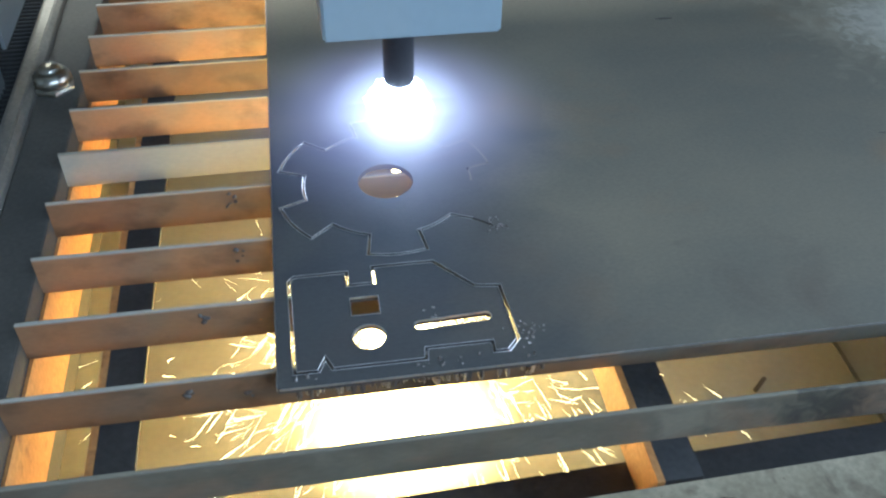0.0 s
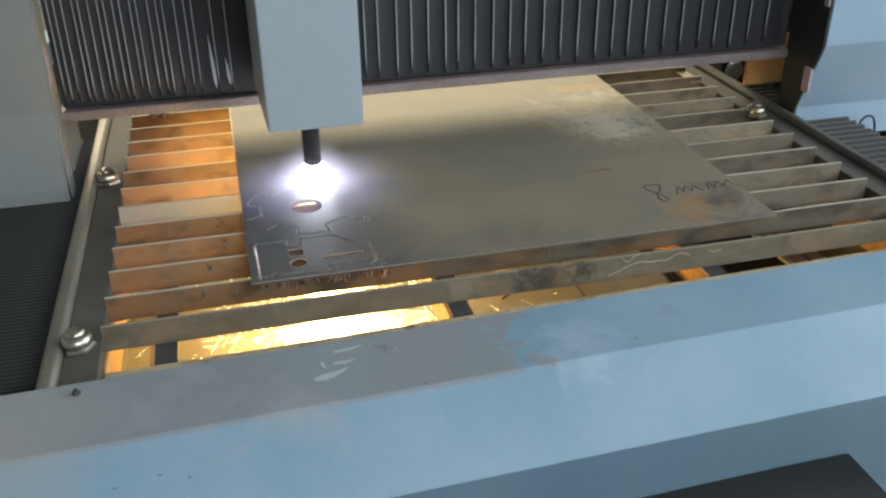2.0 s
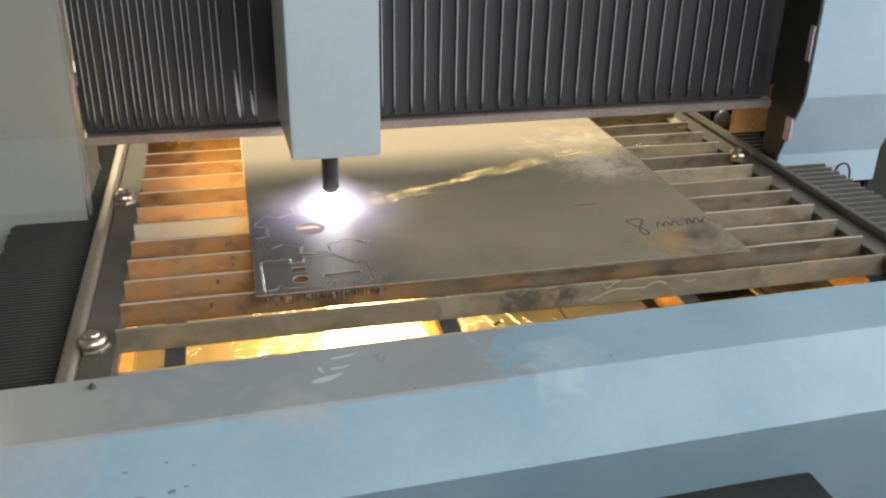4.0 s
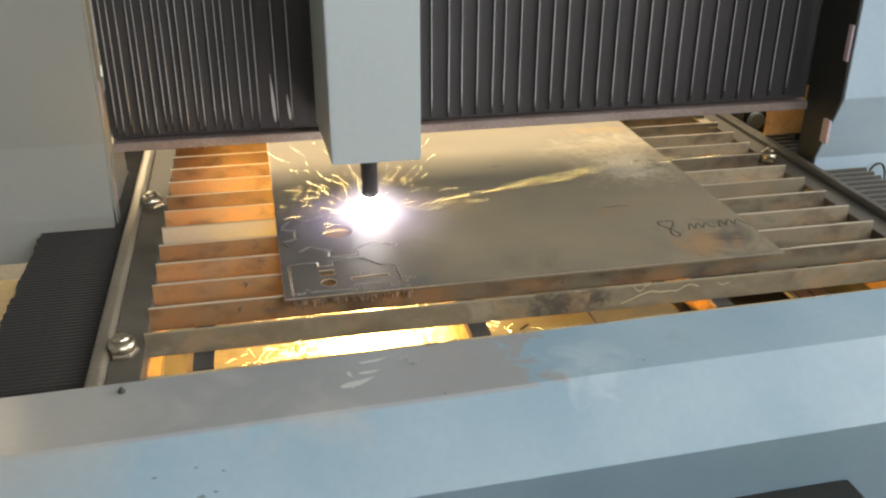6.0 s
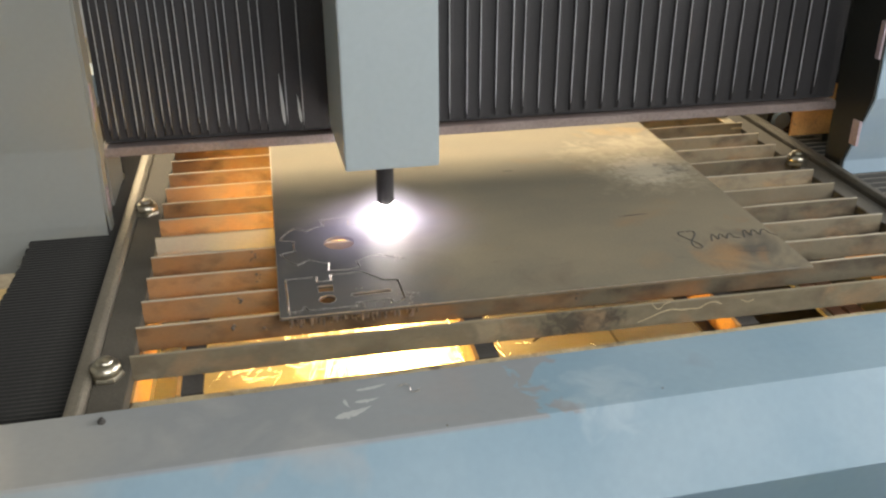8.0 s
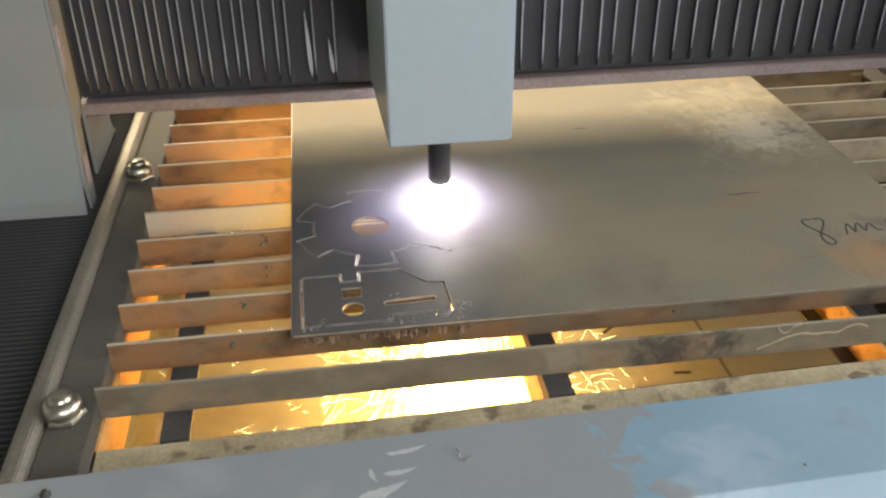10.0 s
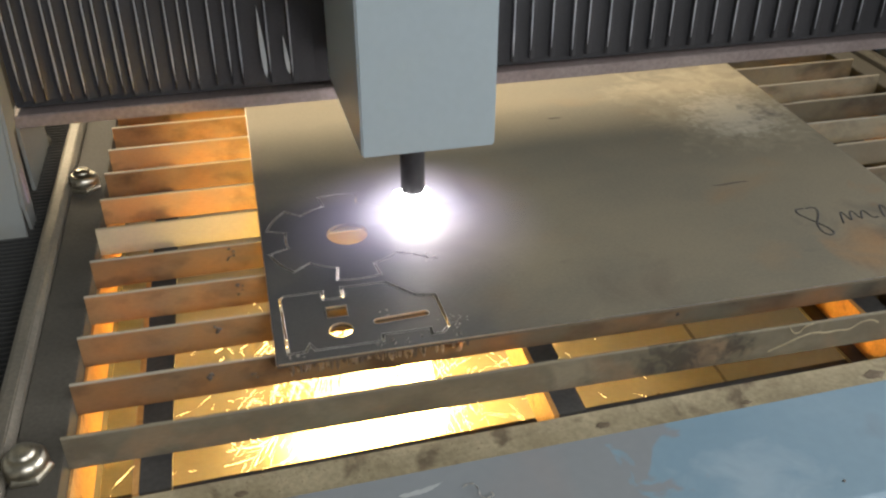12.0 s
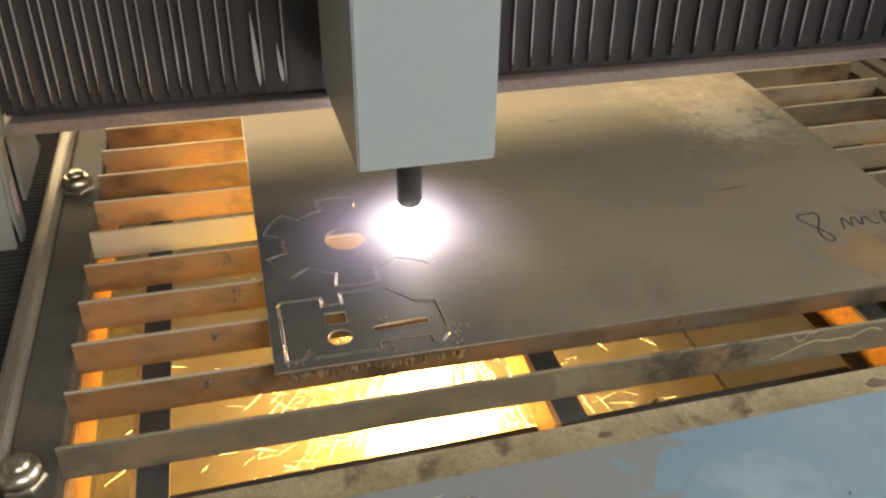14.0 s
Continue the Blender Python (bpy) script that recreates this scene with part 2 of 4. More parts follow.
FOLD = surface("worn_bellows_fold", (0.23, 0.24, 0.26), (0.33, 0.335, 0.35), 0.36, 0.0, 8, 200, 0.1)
PLAIN_BLACK = surface("black_paint", (0.012, 0.013, 0.011), (0.02, 0.021, 0.018), 0.5, 0.0, 5, 100, 0.05)
MAUVE = surface("primer_bar", (0.24, 0.19, 0.18), (0.30, 0.25, 0.235), 0.4, 0.3, 5, 120, 0.1)
INK = surface("black_marker", (0.03, 0.028, 0.026), (0.06, 0.055, 0.048), 0.6, 0.0, 30, 200, 0.02)
SCORCH = surface("brown_scorch", (0.19, 0.145, 0.095), (0.27, 0.21, 0.145), 0.7, 0.1, 40, 200, 0.3)
SMUDGE = surface("dark_oil_smudge", (0.09, 0.14, 0.155), (0.14, 0.21, 0.235), 0.45, 0.0, 60, 200, 0.05)
DRIP = surface("glossy_dross", (0.26, 0.22, 0.19), (0.44, 0.39, 0.35), 0.3, 0.6, 60, 300, 0.3)
SLAG = surface("slag_dross", (0.09, 0.078, 0.065), (0.17, 0.14, 0.11), 0.6, 0.3, 80, 300, 0.5)
YELLOW = surface("yellow_sticker", (0.62, 0.66, 0.03), (0.68, 0.72, 0.05), 0.4, 0.0, 5, 100, 0.02)
PINK = surface("pale_tape", (0.36, 0.29, 0.33), (0.42, 0.35, 0.39), 0.5, 0.0, 8, 100, 0.02)
CONCRETE = surface("shop_floor_concrete", (0.13, 0.132, 0.125), (0.19, 0.19, 0.175), 0.7, 0.0, 1.2, 40, 0.3)
PLASTER = surface("shop_wall", (0.30, 0.32, 0.33), (0.36, 0.38, 0.38), 0.8, 0.0, 0.8, 20, 0.2)
CARD = surface("tan_board", (0.42, 0.33, 0.18), (0.48, 0.38, 0.22), 0.8, 0.0, 6, 90, 0.1)
TORCH = surface("torch_body", (0.02, 0.02, 0.022), (0.035, 0.034, 0.036), 0.4, 0.2, 10, 120, 0.05)
BRASS = surface("torch_tip", (0.35, 0.2, 0.1), (0.45, 0.28, 0.15), 0.35, 0.9, 20, 200, 0.05)
ARC = glowing("plasma_arc", (0.95, 0.96, 1.0), 22)
JET = glowing("molten_jet", (1.0, 0.62, 0.145), 56)
SPARK = glowing("hot_spark", (1.0, 0.70, 0.24), 22)
POOL = haze("molten_splash", (1.0, 0.63, 0.155), 28, 1.0)
# The next two paint the arc's glare as glowing layers.
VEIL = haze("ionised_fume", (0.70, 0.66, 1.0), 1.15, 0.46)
GLARE = haze("arc_corona", (0.86, 0.85, 1.0), 2.2, 1.0)


# ---- building tools ----
def part(name, bm, material, parent=None, label="", smooth=False):
    me = bpy.data.meshes.new(name)
    bm.normal_update()
    bm.to_mesh(me)
    bm.free()
    me.materials.append(material)
    if smooth:
        for p in me.polygons:
            p.use_smooth = True
    ob = new(name, me)
    if parent:
        ob.parent = parent
    return tagged(ob, label)


def again(ob, m, parent=None):
    """Another object on the same mesh, at the pose m."""
    o = new(ob.name.split(".")[0], ob.data)
    o.parent = parent or ob.parent
    o.matrix_basis = m
    return o


def thing(name, label, category, group="", kind=""):
    return tagged(new(name), label, category, group, kind)


def add_box(bm, x0, x1, y0, y1, z0, z1, bevel=0.0):
    r = bmesh.ops.create_cube(bm, size=1, matrix=Matrix.LocRotScale(((x0 + x1) / 2, (y0 + y1) / 2, (z0 + z1) / 2), None, (abs(x1 - x0), abs(y1 - y0), abs(z1 - z0))))
    if bevel:
        edges = list({e for v in r["verts"] for e in v.link_edges})
        bmesh.ops.bevel(bm, geom=edges, offset=bevel, segments=2, affect="EDGES")
    return bm


def box(*a, bevel=0.0):
    return add_box(bmesh.new(), *a, bevel=bevel)


def extrude(profile, a, b, axis="x", skew=0.0, bevel=0.0):
    """A profile of (u, v) drawn along an axis from a to b; u shifts by skew for each metre along it."""
    bm = bmesh.new()
    rings = []
    for s in (a, b):
        ring = []
        for u, v in profile:
            u2 = u + skew * s
            ring.append(bm.verts.new((s, u2, v) if axis == "x" else (u2, s, v)))
        rings.append(ring)
    k = len(profile)
    for i in range(k):
        bm.faces.new((rings[0][i], rings[0][(i + 1) % k], rings[1][(i + 1) % k], rings[1][i]))
    bm.faces.new(rings[0])
    bm.faces.new(rings[1][::-1])
    bmesh.ops.recalc_face_normals(bm, faces=bm.faces)
    if bevel:
        bmesh.ops.bevel(bm, geom=list(bm.edges), offset=bevel, segments=2, affect="EDGES")
    return bm


def lathe(profile, steps=28):
    """Turned round z from (radius, height) pairs."""
    bm = bmesh.new()
    rings = [[bm.verts.new((r * math.cos(2 * math.pi * i / steps), r * math.sin(2 * math.pi * i / steps), h)) for i in range(steps)] for r, h in profile]
    for a, b in zip(rings, rings[1:]):
        for i in range(steps):
            bm.faces.new((a[i], a[(i + 1) % steps], b[(i + 1) % steps], b[i]))
    bm.faces.new(rings[0][::-1])
    bm.faces.new(rings[-1])
    return bm


def offset_line(pts, d, closed):
    """The line moved sideways by d, mitred."""
    out, k = [], len(pts)
    for i in range(k):
        p = Vector(pts[i])
        a = Vector(pts[i - 1]) if closed or i else None
        b = Vector(pts[(i + 1) % k]) if closed or i < k - 1 else None
        n1 = (p - a).normalized().orthogonal() if a else None
        n2 = (b - p).normalized().orthogonal() if b else None
        if n1 is None or n2 is None:
            out.append(p + (n1 or n2) * d)
        else:
            m = (n1 + n2).normalized()
            out.append(p + m * d / max(0.5, m.dot(n1)))
    return [(v.x, v.y) for v in out]


def sheet(outer, holes, z0, z1):
    """A flat sheet with through openings."""
    bm = bmesh.new()
    for z, flip in ((z1, False), (z0, True)):
        loops = []
        for loop in (outer, *holes):
            vs = [bm.verts.new((x, y, z)) for x, y in loop]
            loops += [bm.edges.new((vs[i], vs[(i + 1) % len(vs)])) for i in range(len(vs))]
        made = [f for f in bmesh.ops.triangle_fill(bm, edges=loops, use_beauty=True, normal=(0, 0, 1))["geom"] if isinstance(f, bmesh.types.BMFace)]
        for f in made:
            f.normal_update()
            if (f.normal.z < 0) != flip:
                f.normal_flip()
    bm.verts.ensure_lookup_table()
    start, half = 0, len(bm.verts) // 2
    for loop in (outer, *holes):
        k = len(loop)
        for i in range(k):
            a, b = start + i, start + (i + 1) % k
            bm.faces.new((bm.verts[a], bm.verts[b], bm.verts[b + half], bm.verts[a + half]))
        start += k
    bmesh.ops.recalc_face_normals(bm, faces=bm.faces)
    return bm


def circle(cx, cy, r, k=40):
    return [(cx + r * math.cos(2 * math.pi * i / k), cy + r * math.sin(2 * math.pi * i / k)) for i in range(k)]


def lump(bm, p, r, squash=0.7):
    rr = bmesh.ops.create_icosphere(bm, subdivisions=2, radius=r, matrix=Matrix.Translation(p))
    for v in rr["verts"]:
        d = v.co - Vector(p)
        v.co = Vector(p) + Vector((d.x, d.y, d.z * squash)) * (0.65 + 0.7 * noise.noise(v.co * (0.9 / r)) + 0.35)
    return bm


def streak(bm, a, b, w):
    """A thin needle from a to b."""
    a, b = Vector(a), Vector(b)
    d = (b - a).normalized()
    u = d.orthogonal().normalized()
    v = d.cross(u)
    mid = a.lerp(b, 0.7)
    ring = [bm.verts.new(mid + w * (u * math.cos(t) + v * math.sin(t))) for t in (0, 2.1, 4.2)]
    p, q = bm.verts.new(a), bm.verts.new(b)
    for i in range(3):
        bm.faces.new((p, ring[(i + 1) % 3], ring[i]))
        bm.faces.new((q, ring[i], ring[(i + 1) % 3]))


# ---- the hall ----
def hall():
    x0, x1, y0, y1, h = -6.0, 7.0, -6.0, 7.0, 6.0
    tagged(part("floor", box(x0, x1, y0, y1, -0.2, 0), CONCRETE), "dark worn concrete workshop floor", "floor", kind="structure")
    tagged(part("ceiling", box(x0, x1, y0, y1, h, h + 0.2), PLASTER), "pale workshop ceiling", "ceiling", kind="structure")

    def wall(name, along, at, a, b, wa, wb, z0, z1):
        bm = bmesh.new()
        t0, t1 = (at, at + 0.25) if at > 0 else (at - 0.25, at)
        for p, q, r, s in ((a, b, 0, z0), (a, b, z1, h), (a, wa, z0, z1), (wb, b, z0, z1)):
            if along == "x":
                add_box(bm, p, q, t0, t1, r, s)
            else:
                add_box(bm, t0, t1, p, q, r, s)
        tagged(part(name, bm, PLASTER), "plain plastered workshop wall with a long window", "wall", kind="structure")

    wall("wall_south", "x", y0, x0, x1, -0.3, 5.5, 3.2, 5.6)
    wall("wall_north", "x", y1, x0, x1, -3.0, 4.2, 3.1, 5.5)
    wall("wall_east", "y", x1, y0, y1, -2.6, 2.6, 2.4, 4.8)
    tagged(part("wall_west", box(x0 - 0.25, x0, y0, y1, 0, h), PLASTER), "plain plastered workshop wall", "wall", kind="structure")


hall()

# ---- cutting table ----
X0, X1 = -0.305, 1.497
TOP = 0.805
SLATS = [0.572 + 0.1065 * k for k in range(20)]


def slat_mesh(seed):
    r = random.Random(seed)
    bm = bmesh.new()
    k = 90
    rings = []
    for i in range(k + 1):
        x = X0 + (X1 - X0) * i / k
        bow = 0.0012 * math.sin(seed + 5 * x)
        z = 0.797 - abs(r.gauss(0, 0.0002)) - (0.0012 if r.random() < 0.03 else 0)
        rings.append([bm.verts.new(p) for p in ((x, bow - 0.0025, 0.742), (x, bow + 0.0025, 0.742), (x, bow + 0.0022, z), (x, bow - 0.0022, z))])
    for a, b in zip(rings, rings[1:]):
        for i in range(4):
            bm.faces.new((a[i], a[(i + 1) % 4], b[(i + 1) % 4], b[i]))
    bm.faces.new(rings[0])
    bm.faces.new(rings[-1][::-1])
    bmesh.ops.recalc_face_normals(bm, faces=bm.faces)
    return bm


def dome_nut(parent):
    """A hexagon flange nut under a domed cap."""
    nut = part("nut", lathe([(0.026, 0), (0.027, 0.003), (0.026, 0.006), (0.0235, 0.008)], 6), CHROME, parent, "bright zinc hexagon nut")
    part("cap", lathe([(0.022, 0.007), (0.0235, 0.012), (0.0225, 0.018), (0.019, 0.0225), (0.0145, 0.025), (0.0135, 0.0245), (0.0130, 0.0285), (0.011, 0.0305), (0.006, 0.0318), (0.0, 0.032)]), CHROME, nut, "domed bright cap", smooth=True)
    return nut


def cutting_table():
    table = thing("cutting_table", "blue-grey plasma cutting table with scorched steel slats", "machine")
    # front beam, slightly out of square with the slats
    beam = part("front_beam", extrude([(0.402, 0.80), (0.226, 0.80), (0.108, 0.682), (0.20, 0.35), (0.20, 0.12), (0.402, 0.12)], -0.80, 1.95, skew=0.03, bevel=0.0008), BEAM, table, "blue-grey painted front beam with grimy top")
    for x, y in ((-0.326, 0.361),):
        s = part("screw", lathe([(0.007, 0.0), (0.007, 0.003), (0.0045, 0.0045), (0.0035, 0.009), (0.0, 0.0095)], 10), SOOT_SHADE, beam, "small dark screw")
        s.location = (x, y, 0.80)
    # pale scuffs rubbed through the grime, with a curl of swarf
    for x, y, l, w, a in ((0.097, 0.304, 0.072, 0.024, 20), (0.122, 0.336, 0.046, 0.012, 8), (0.134, 0.373, 0.058, 0.012, 11), (0.084, 0.334, 0.028, 0.009, -72)):
        bm = bmesh.new()
        k = 14
        r = random.Random(int(1000 * x))
        up, low = [], []
        for i in range(k + 1):
            f = i / k
            h = w * math.sin(math.pi * f ** 0.7) * r.uniform(0.55, 1.0)
            px, py = l * (f - 0.5), 0.07 * l * (2 * f - 1) ** 2
            up.append(bm.verts.new((px, py + h / 2, 0.0004)))
            low.append(bm.verts.new((px, py - h / 2 * r.uniform(0.6, 1.1), 0.0004)))
        for i in range(k):
            bm.faces.new((low[i], low[i + 1], up[i + 1], up[i]))
        o = part("scuff", bm, SCUFF, beam, "pale rubbed scuff")
        o.matrix_basis = pose(x, y, 0.80, 0, 0, a)
    curl = bmesh.new()
    line = [(0.182, 0.366, 0.8018), (0.190, 0.370, 0.803), (0.198, 0.367, 0.804), (0.201, 0.359, 0.803), (0.200, 0.350, 0.802), (0.205, 0.343, 0.803), (0.213, 0.342, 0.804), (0.217, 0.347, 0.803), (0.214, 0.352, 0.802)]
    for p, q in zip(line, line[1:]):
        streak(curl, p, q, 0.0016)
    part("swarf_curl", curl, BURR, beam, "small curl of swarf")
    for x, y in ((0.245, 0.240), (0.642, 0.272)):
        lb = lump(bmesh.new(), (0, 0, 0), 0.002, 0.4)
        part("chip", lb, SLAG, beam).location = (x, y, 0.8005)
    # oily smudges on the sloping face
    r = random.Random(31)
    for x, s, w in ((-0.335, 0.075, 0.012), (-0.30, 0.094, 0.016), (-0.262, 0.05, 0.006), (-0.245, 0.085, 0.018), (-0.232, 0.093, 0.006), (-0.195, 0.045, 0.005), (-0.19, 0.08, 0.012), (-0.15, 0.053, 0.005), (-0.345, 0.10, 0.009), (-0.165, 0.076, 0.006)):
        bm = bmesh.new()
        k = 16
        rim = []
        for i in range(k):
            a = 2 * math.pi * i / k
            q = w * r.uniform(0.5, 0.95)
            rim.append((q * math.cos(a), 0.45 * q * math.sin(a)))
        low = [bm.verts.new((*p, 0.0)) for p in rim]
        high = [bm.verts.new((0.8 * p[0], 0.8 * p[1], 0.0004)) for p in rim]
        bm.faces.new(high)
        for i in range(k):
            bm.faces.new((low[i], low[(i + 1) % k], high[(i + 1) % k], high[i]))
        bmesh.ops.recalc_face_normals(bm, faces=bm.faces)
        o = part("smudge", bm, SMUDGE, beam, "small dark oily smudge")
        o.matrix_basis = pose(x, 0.226 + 0.03 * x - s, 0.80 - s, 45, 0, 0)
    ledge = part("ledge", extrude([(0.413, 0.724), (0.413, 0.738), (0.509, 0.738), (0.509, 0.724)], X0, X1, skew=0.026), CREAM, table, "worn cream steel ledge with grit and scorch marks")
    for x, y, w in ((-0.15, 0.470, 0.018), (-0.085, 0.488, 0.012), (0.42, 0.500, 0.014), (0.64, 0.498, 0.010), (0.86, 0.510, 0.022), (0.96, 0.520, 0.010)):
        bm = bmesh.new()
        k = 20
        ring = [(w * r.uniform(0.6, 1.0) * math.cos(2 * math.pi * i / k), 0.55 * w * r.uniform(0.6, 1.0) * math.sin(2 * math.pi * i / k)) for i in range(k)]
        low = [bm.verts.new((*p, 0.0)) for p in ring]
        high = [bm.verts.new((0.7 * p[0], 0.7 * p[1], 0.0012)) for p in ring]
        bm.faces.new(high)
        for i in range(k):
            bm.faces.new((low[i], low[(i + 1) % k], high[(i + 1) % k], high[i]))
        bmesh.ops.recalc_face_normals(bm, faces=bm.faces)
        part("scorch_mark", bm, SCORCH, ledge, "brown scorch mark").location = (x, y - 0.010, 0.738)
    bm = bmesh.new()
    for _ in range(170):
        x = r.gauss(0.06, 0.13)
        lump(bm, (min(max(x, -0.29), 0.6), 0.507 + 0.026 * x - abs(r.gauss(0.012, 0.014)), 0.7385), r.uniform(0.0004, 0.0008), 0.7)
    tagged(part("grit", bm, SCORCH, ledge, "fine dark grit on the ledge"), kind="stuff")
    # near-black strip paints the shaded gap behind the ledge
    part("lower_flange", extrude([(0.404, 0.656), (0.404, 0.668), (0.586, 0.668), (0.586, 0.656)], X0, X1, skew=0.03), SOOT_SHADE, table, "lower flange, near-black for the shaded gap")
    part("rear_beam", box(-0.80, 1.95, 2.66, 2.85, 0.12, 0.80, bevel=0.004), BLUE, table)
    # side rails with a bare outer lip, and their nuts
    for side in (-1, 1):
        def mx(x):
            return x if side < 0 else 1.192 - x
        rail = part("side_rail", extrude([(mx(-0.368), 0.775), (mx(X0), 0.775), (mx(X0), 0.58), (mx(-0.315), 0.58), (mx(-0.315), 0.765), (mx(-0.368), 0.765)], 0.40, 2.66, "y", bevel=0.0015), RAIL, table, "dark steel side rail")
        part("rail_lip", extrude([(mx(-0.399), 0.60), (mx(-0.399), 0.792), (mx(-0.393), 0.795), (mx(-0.376), 0.795), (mx(-0.3685), 0.786), (mx(-0.3685), 0.60)], 0.385, 2.66, "y", bevel=0.0015), LIP if side < 0 else RAIL, table, "bare metal rail lip")
        # left web orange for the glow on it, right web dark for its shade
        part("rail_web", box(*sorted((mx(-0.3045), mx(-0.3005))), 0.41, 2.66, 0.632, 0.738), ORANGE if side < 0 else RAIL, rail, "inner web of the rail, coloured orange for the glow" if side < 0 else "dark inner web of the rail")
        nut = None
        for y in (0.543, 1.312, 2.08):
            if nut is None:
                nut = dome_nut(rail)
                nut.location = (-0.345 if side < 0 else 1.505, y, 0.775)
                nut.scale = (1.22, 1.22, 1.25)
                cap = nut.children[0]
            else:
                o = again(nut, pose(nut.location.x, y, 0.775, 0, 0, random.uniform(0, 50)) @ Matrix.Diagonal((1.22, 1.22, 1.25, 1)))
                again(cap, Matrix.Identity(4), o)
    # angle irons that carry the slats
    for x in (-0.222, 0.357, 0.93, 1.43):
        # the bar's orange has the jet's glow painted in
        angle = part("support_angle", extrude([(x, 0.670), (x, 0.7415), (x + 0.008, 0.7415), (x + 0.008, 0.670)], 0.511 + 0.027 * x, 2.66, "y"), ORANGE, table, "support bar under the slats, rusty and glow-orange")
        part("flange", box(x + 0.0085, x + 0.050, 0.512 + 0.027 * x, 2.66, 0.734, 0.741), SOOT_SHADE, angle, "near-black flange")
        if x == 0.93:
            part("foot_flange", box(x - 0.030, x - 0.0005, 0.512 + 0.027 * x, 2.66, 0.6725, 0.679), SOOT_SHADE, angle, "near-black foot flange")
    # tray and its side walls
    tray = part("tray_floor", box(-0.40, 1.285, 0.42, 2.66, 0.318, 0.33), TRAY, table, "dusty pale tray floor with slag grit")
    for x in (0.92,):
        part("tray_seam", box(x, x + 0.008, 0.42, 2.66, 0.33, 0.3315), LIP, tray)
    for x in (-0.41, 1.602):
        # right wall blackened for the unlit side
        part("tray_wall", box(x, x + 0.012, 0.42, 2.66, 0.30, 0.60), TRAY if x < 0 else SOOT_SHADE, table, "dusty pale tray side wall" if x < 0 else "tray side wall, near-black for its shade")
    # near-black in place of the unlit floor beyond the tray
    part("dark_pit", box(1.29, 1.60, 0.42, 2.66, 0.318, 0.326), SOOT_SHADE, table, "sump floor, near-black for the shade down there")
    for x0, x1, mat, label in ((1.348, 1.362, TRAY, "pale drip strip in the sump"), (1.368, 1.404, SALMON, "salmon-primed bar in the sump"), (1.414, 1.456, SALMON, "salmon-primed bar in the sump")):
        part("sump_bar", box(x0, x1, 0.42, 2.66, 0.545, 0.556), mat, table, label)
    part("rail_shim", box(1.461, 1.499, 1.635, 1.86, 0.7755, 0.782, bevel=0.001), CREAM, table, "pale shim plate on the rail")
    part("leg_frame", box(-0.40, 1.60, 0.42, 2.66, 0.0, 0.316), BLUE, table)
    kinds = [part("slat", slat_mesh(s), SLAT if s else SLAT_FRONT, table, "" if s else "sooty front slat with a burnt patch") for s in range(3)]
    plain = part("slat", slat_mesh(9), SLAT, table)
    for i, y in enumerate(SLATS):
        if i == 5:
            # this slat's paleness is light put into the colour
            bare = part("slat", slat_mesh(7), SLAT_LIT, table, "slat coloured paler on the left for the arc's light")
            bare.location.y = y
        elif i < 3:
            kinds[i].location.y = y
        else:
            if i == 3:
                plain.location.y = y
                continue
            again((plain, kinds[1], kinds[2])[i % 3], pose(0, y + random.uniform(-0.002, 0.002), 0))
    return table


table = cutting_table()

# ---- plate ----
GC, R_OUT, R_ROOT = (0.128, 0.974), 0.142, 0.107


def polar(a, r):
    return (GC[0] + r * math.cos(radians(a)), GC[1] + r * math.sin(radians(a)))


def gear_line():
    """The torch's way clockwise round the cog, from the piercing point; the corner where the clip starts is marked."""
    pts, mark = [(0.250, 0.868), (0.228, 0.884)], 0
    for tooth in (270, 210, 150, 90, 30):
        last = tooth == 30
        for a in (43.5, 37, 30, 23, 6 if last else 16.5):
            pts.append(polar(tooth + a, R_ROOT))
        for a in (3, -3, -10, -16, -21.5) if last else (14.5, 7, 0, -7, -14.5):
            pts.append(polar(tooth + a, R_OUT))
        if tooth == 90:
            mark = len(pts) - 1
    for a in (6.5, 4, 1, -3, -7):
        pts.append(polar(a, R_ROOT + 0.005))
    return pts, mark


GEAR, MARK = gear_line()
REST = GEAR[MARK:]
LENGTHS = [0.0]
for p, q in zip(REST, REST[1:]):
    LENGTHS.append(LENGTHS[-1] + math.dist(p, q))


def torch_at(t):
    s = LENGTHS[-1] * min(max(t, 0), 14) / 14
    for i in range(len(REST) - 1):
        if s <= LENGTHS[i + 1] + 1e-9:
            f = (s - LENGTHS[i]) / (LENGTHS[i + 1] - LENGTHS[i])
            return tuple(a + f * (b - a) for a, b in zip(REST[i], REST[i + 1]))


BRACKET = [(-0.003, 0.802), (0.003, 0.809), (0.064, 0.809), (0.064, 0.787), (0.095, 0.787), (0.095, 0.814), (0.166, 0.814), (0.208, 0.767), (0.237, 0.763), (0.241, 0.680), (0.228, 0.665), (0.212, 0.665),
           (0.212, 0.680), (0.140, 0.680), (0.138, 0.665), (0.039, 0.665), (0.032, 0.681), (0.024, 0.664), (-0.001, 0.664)]


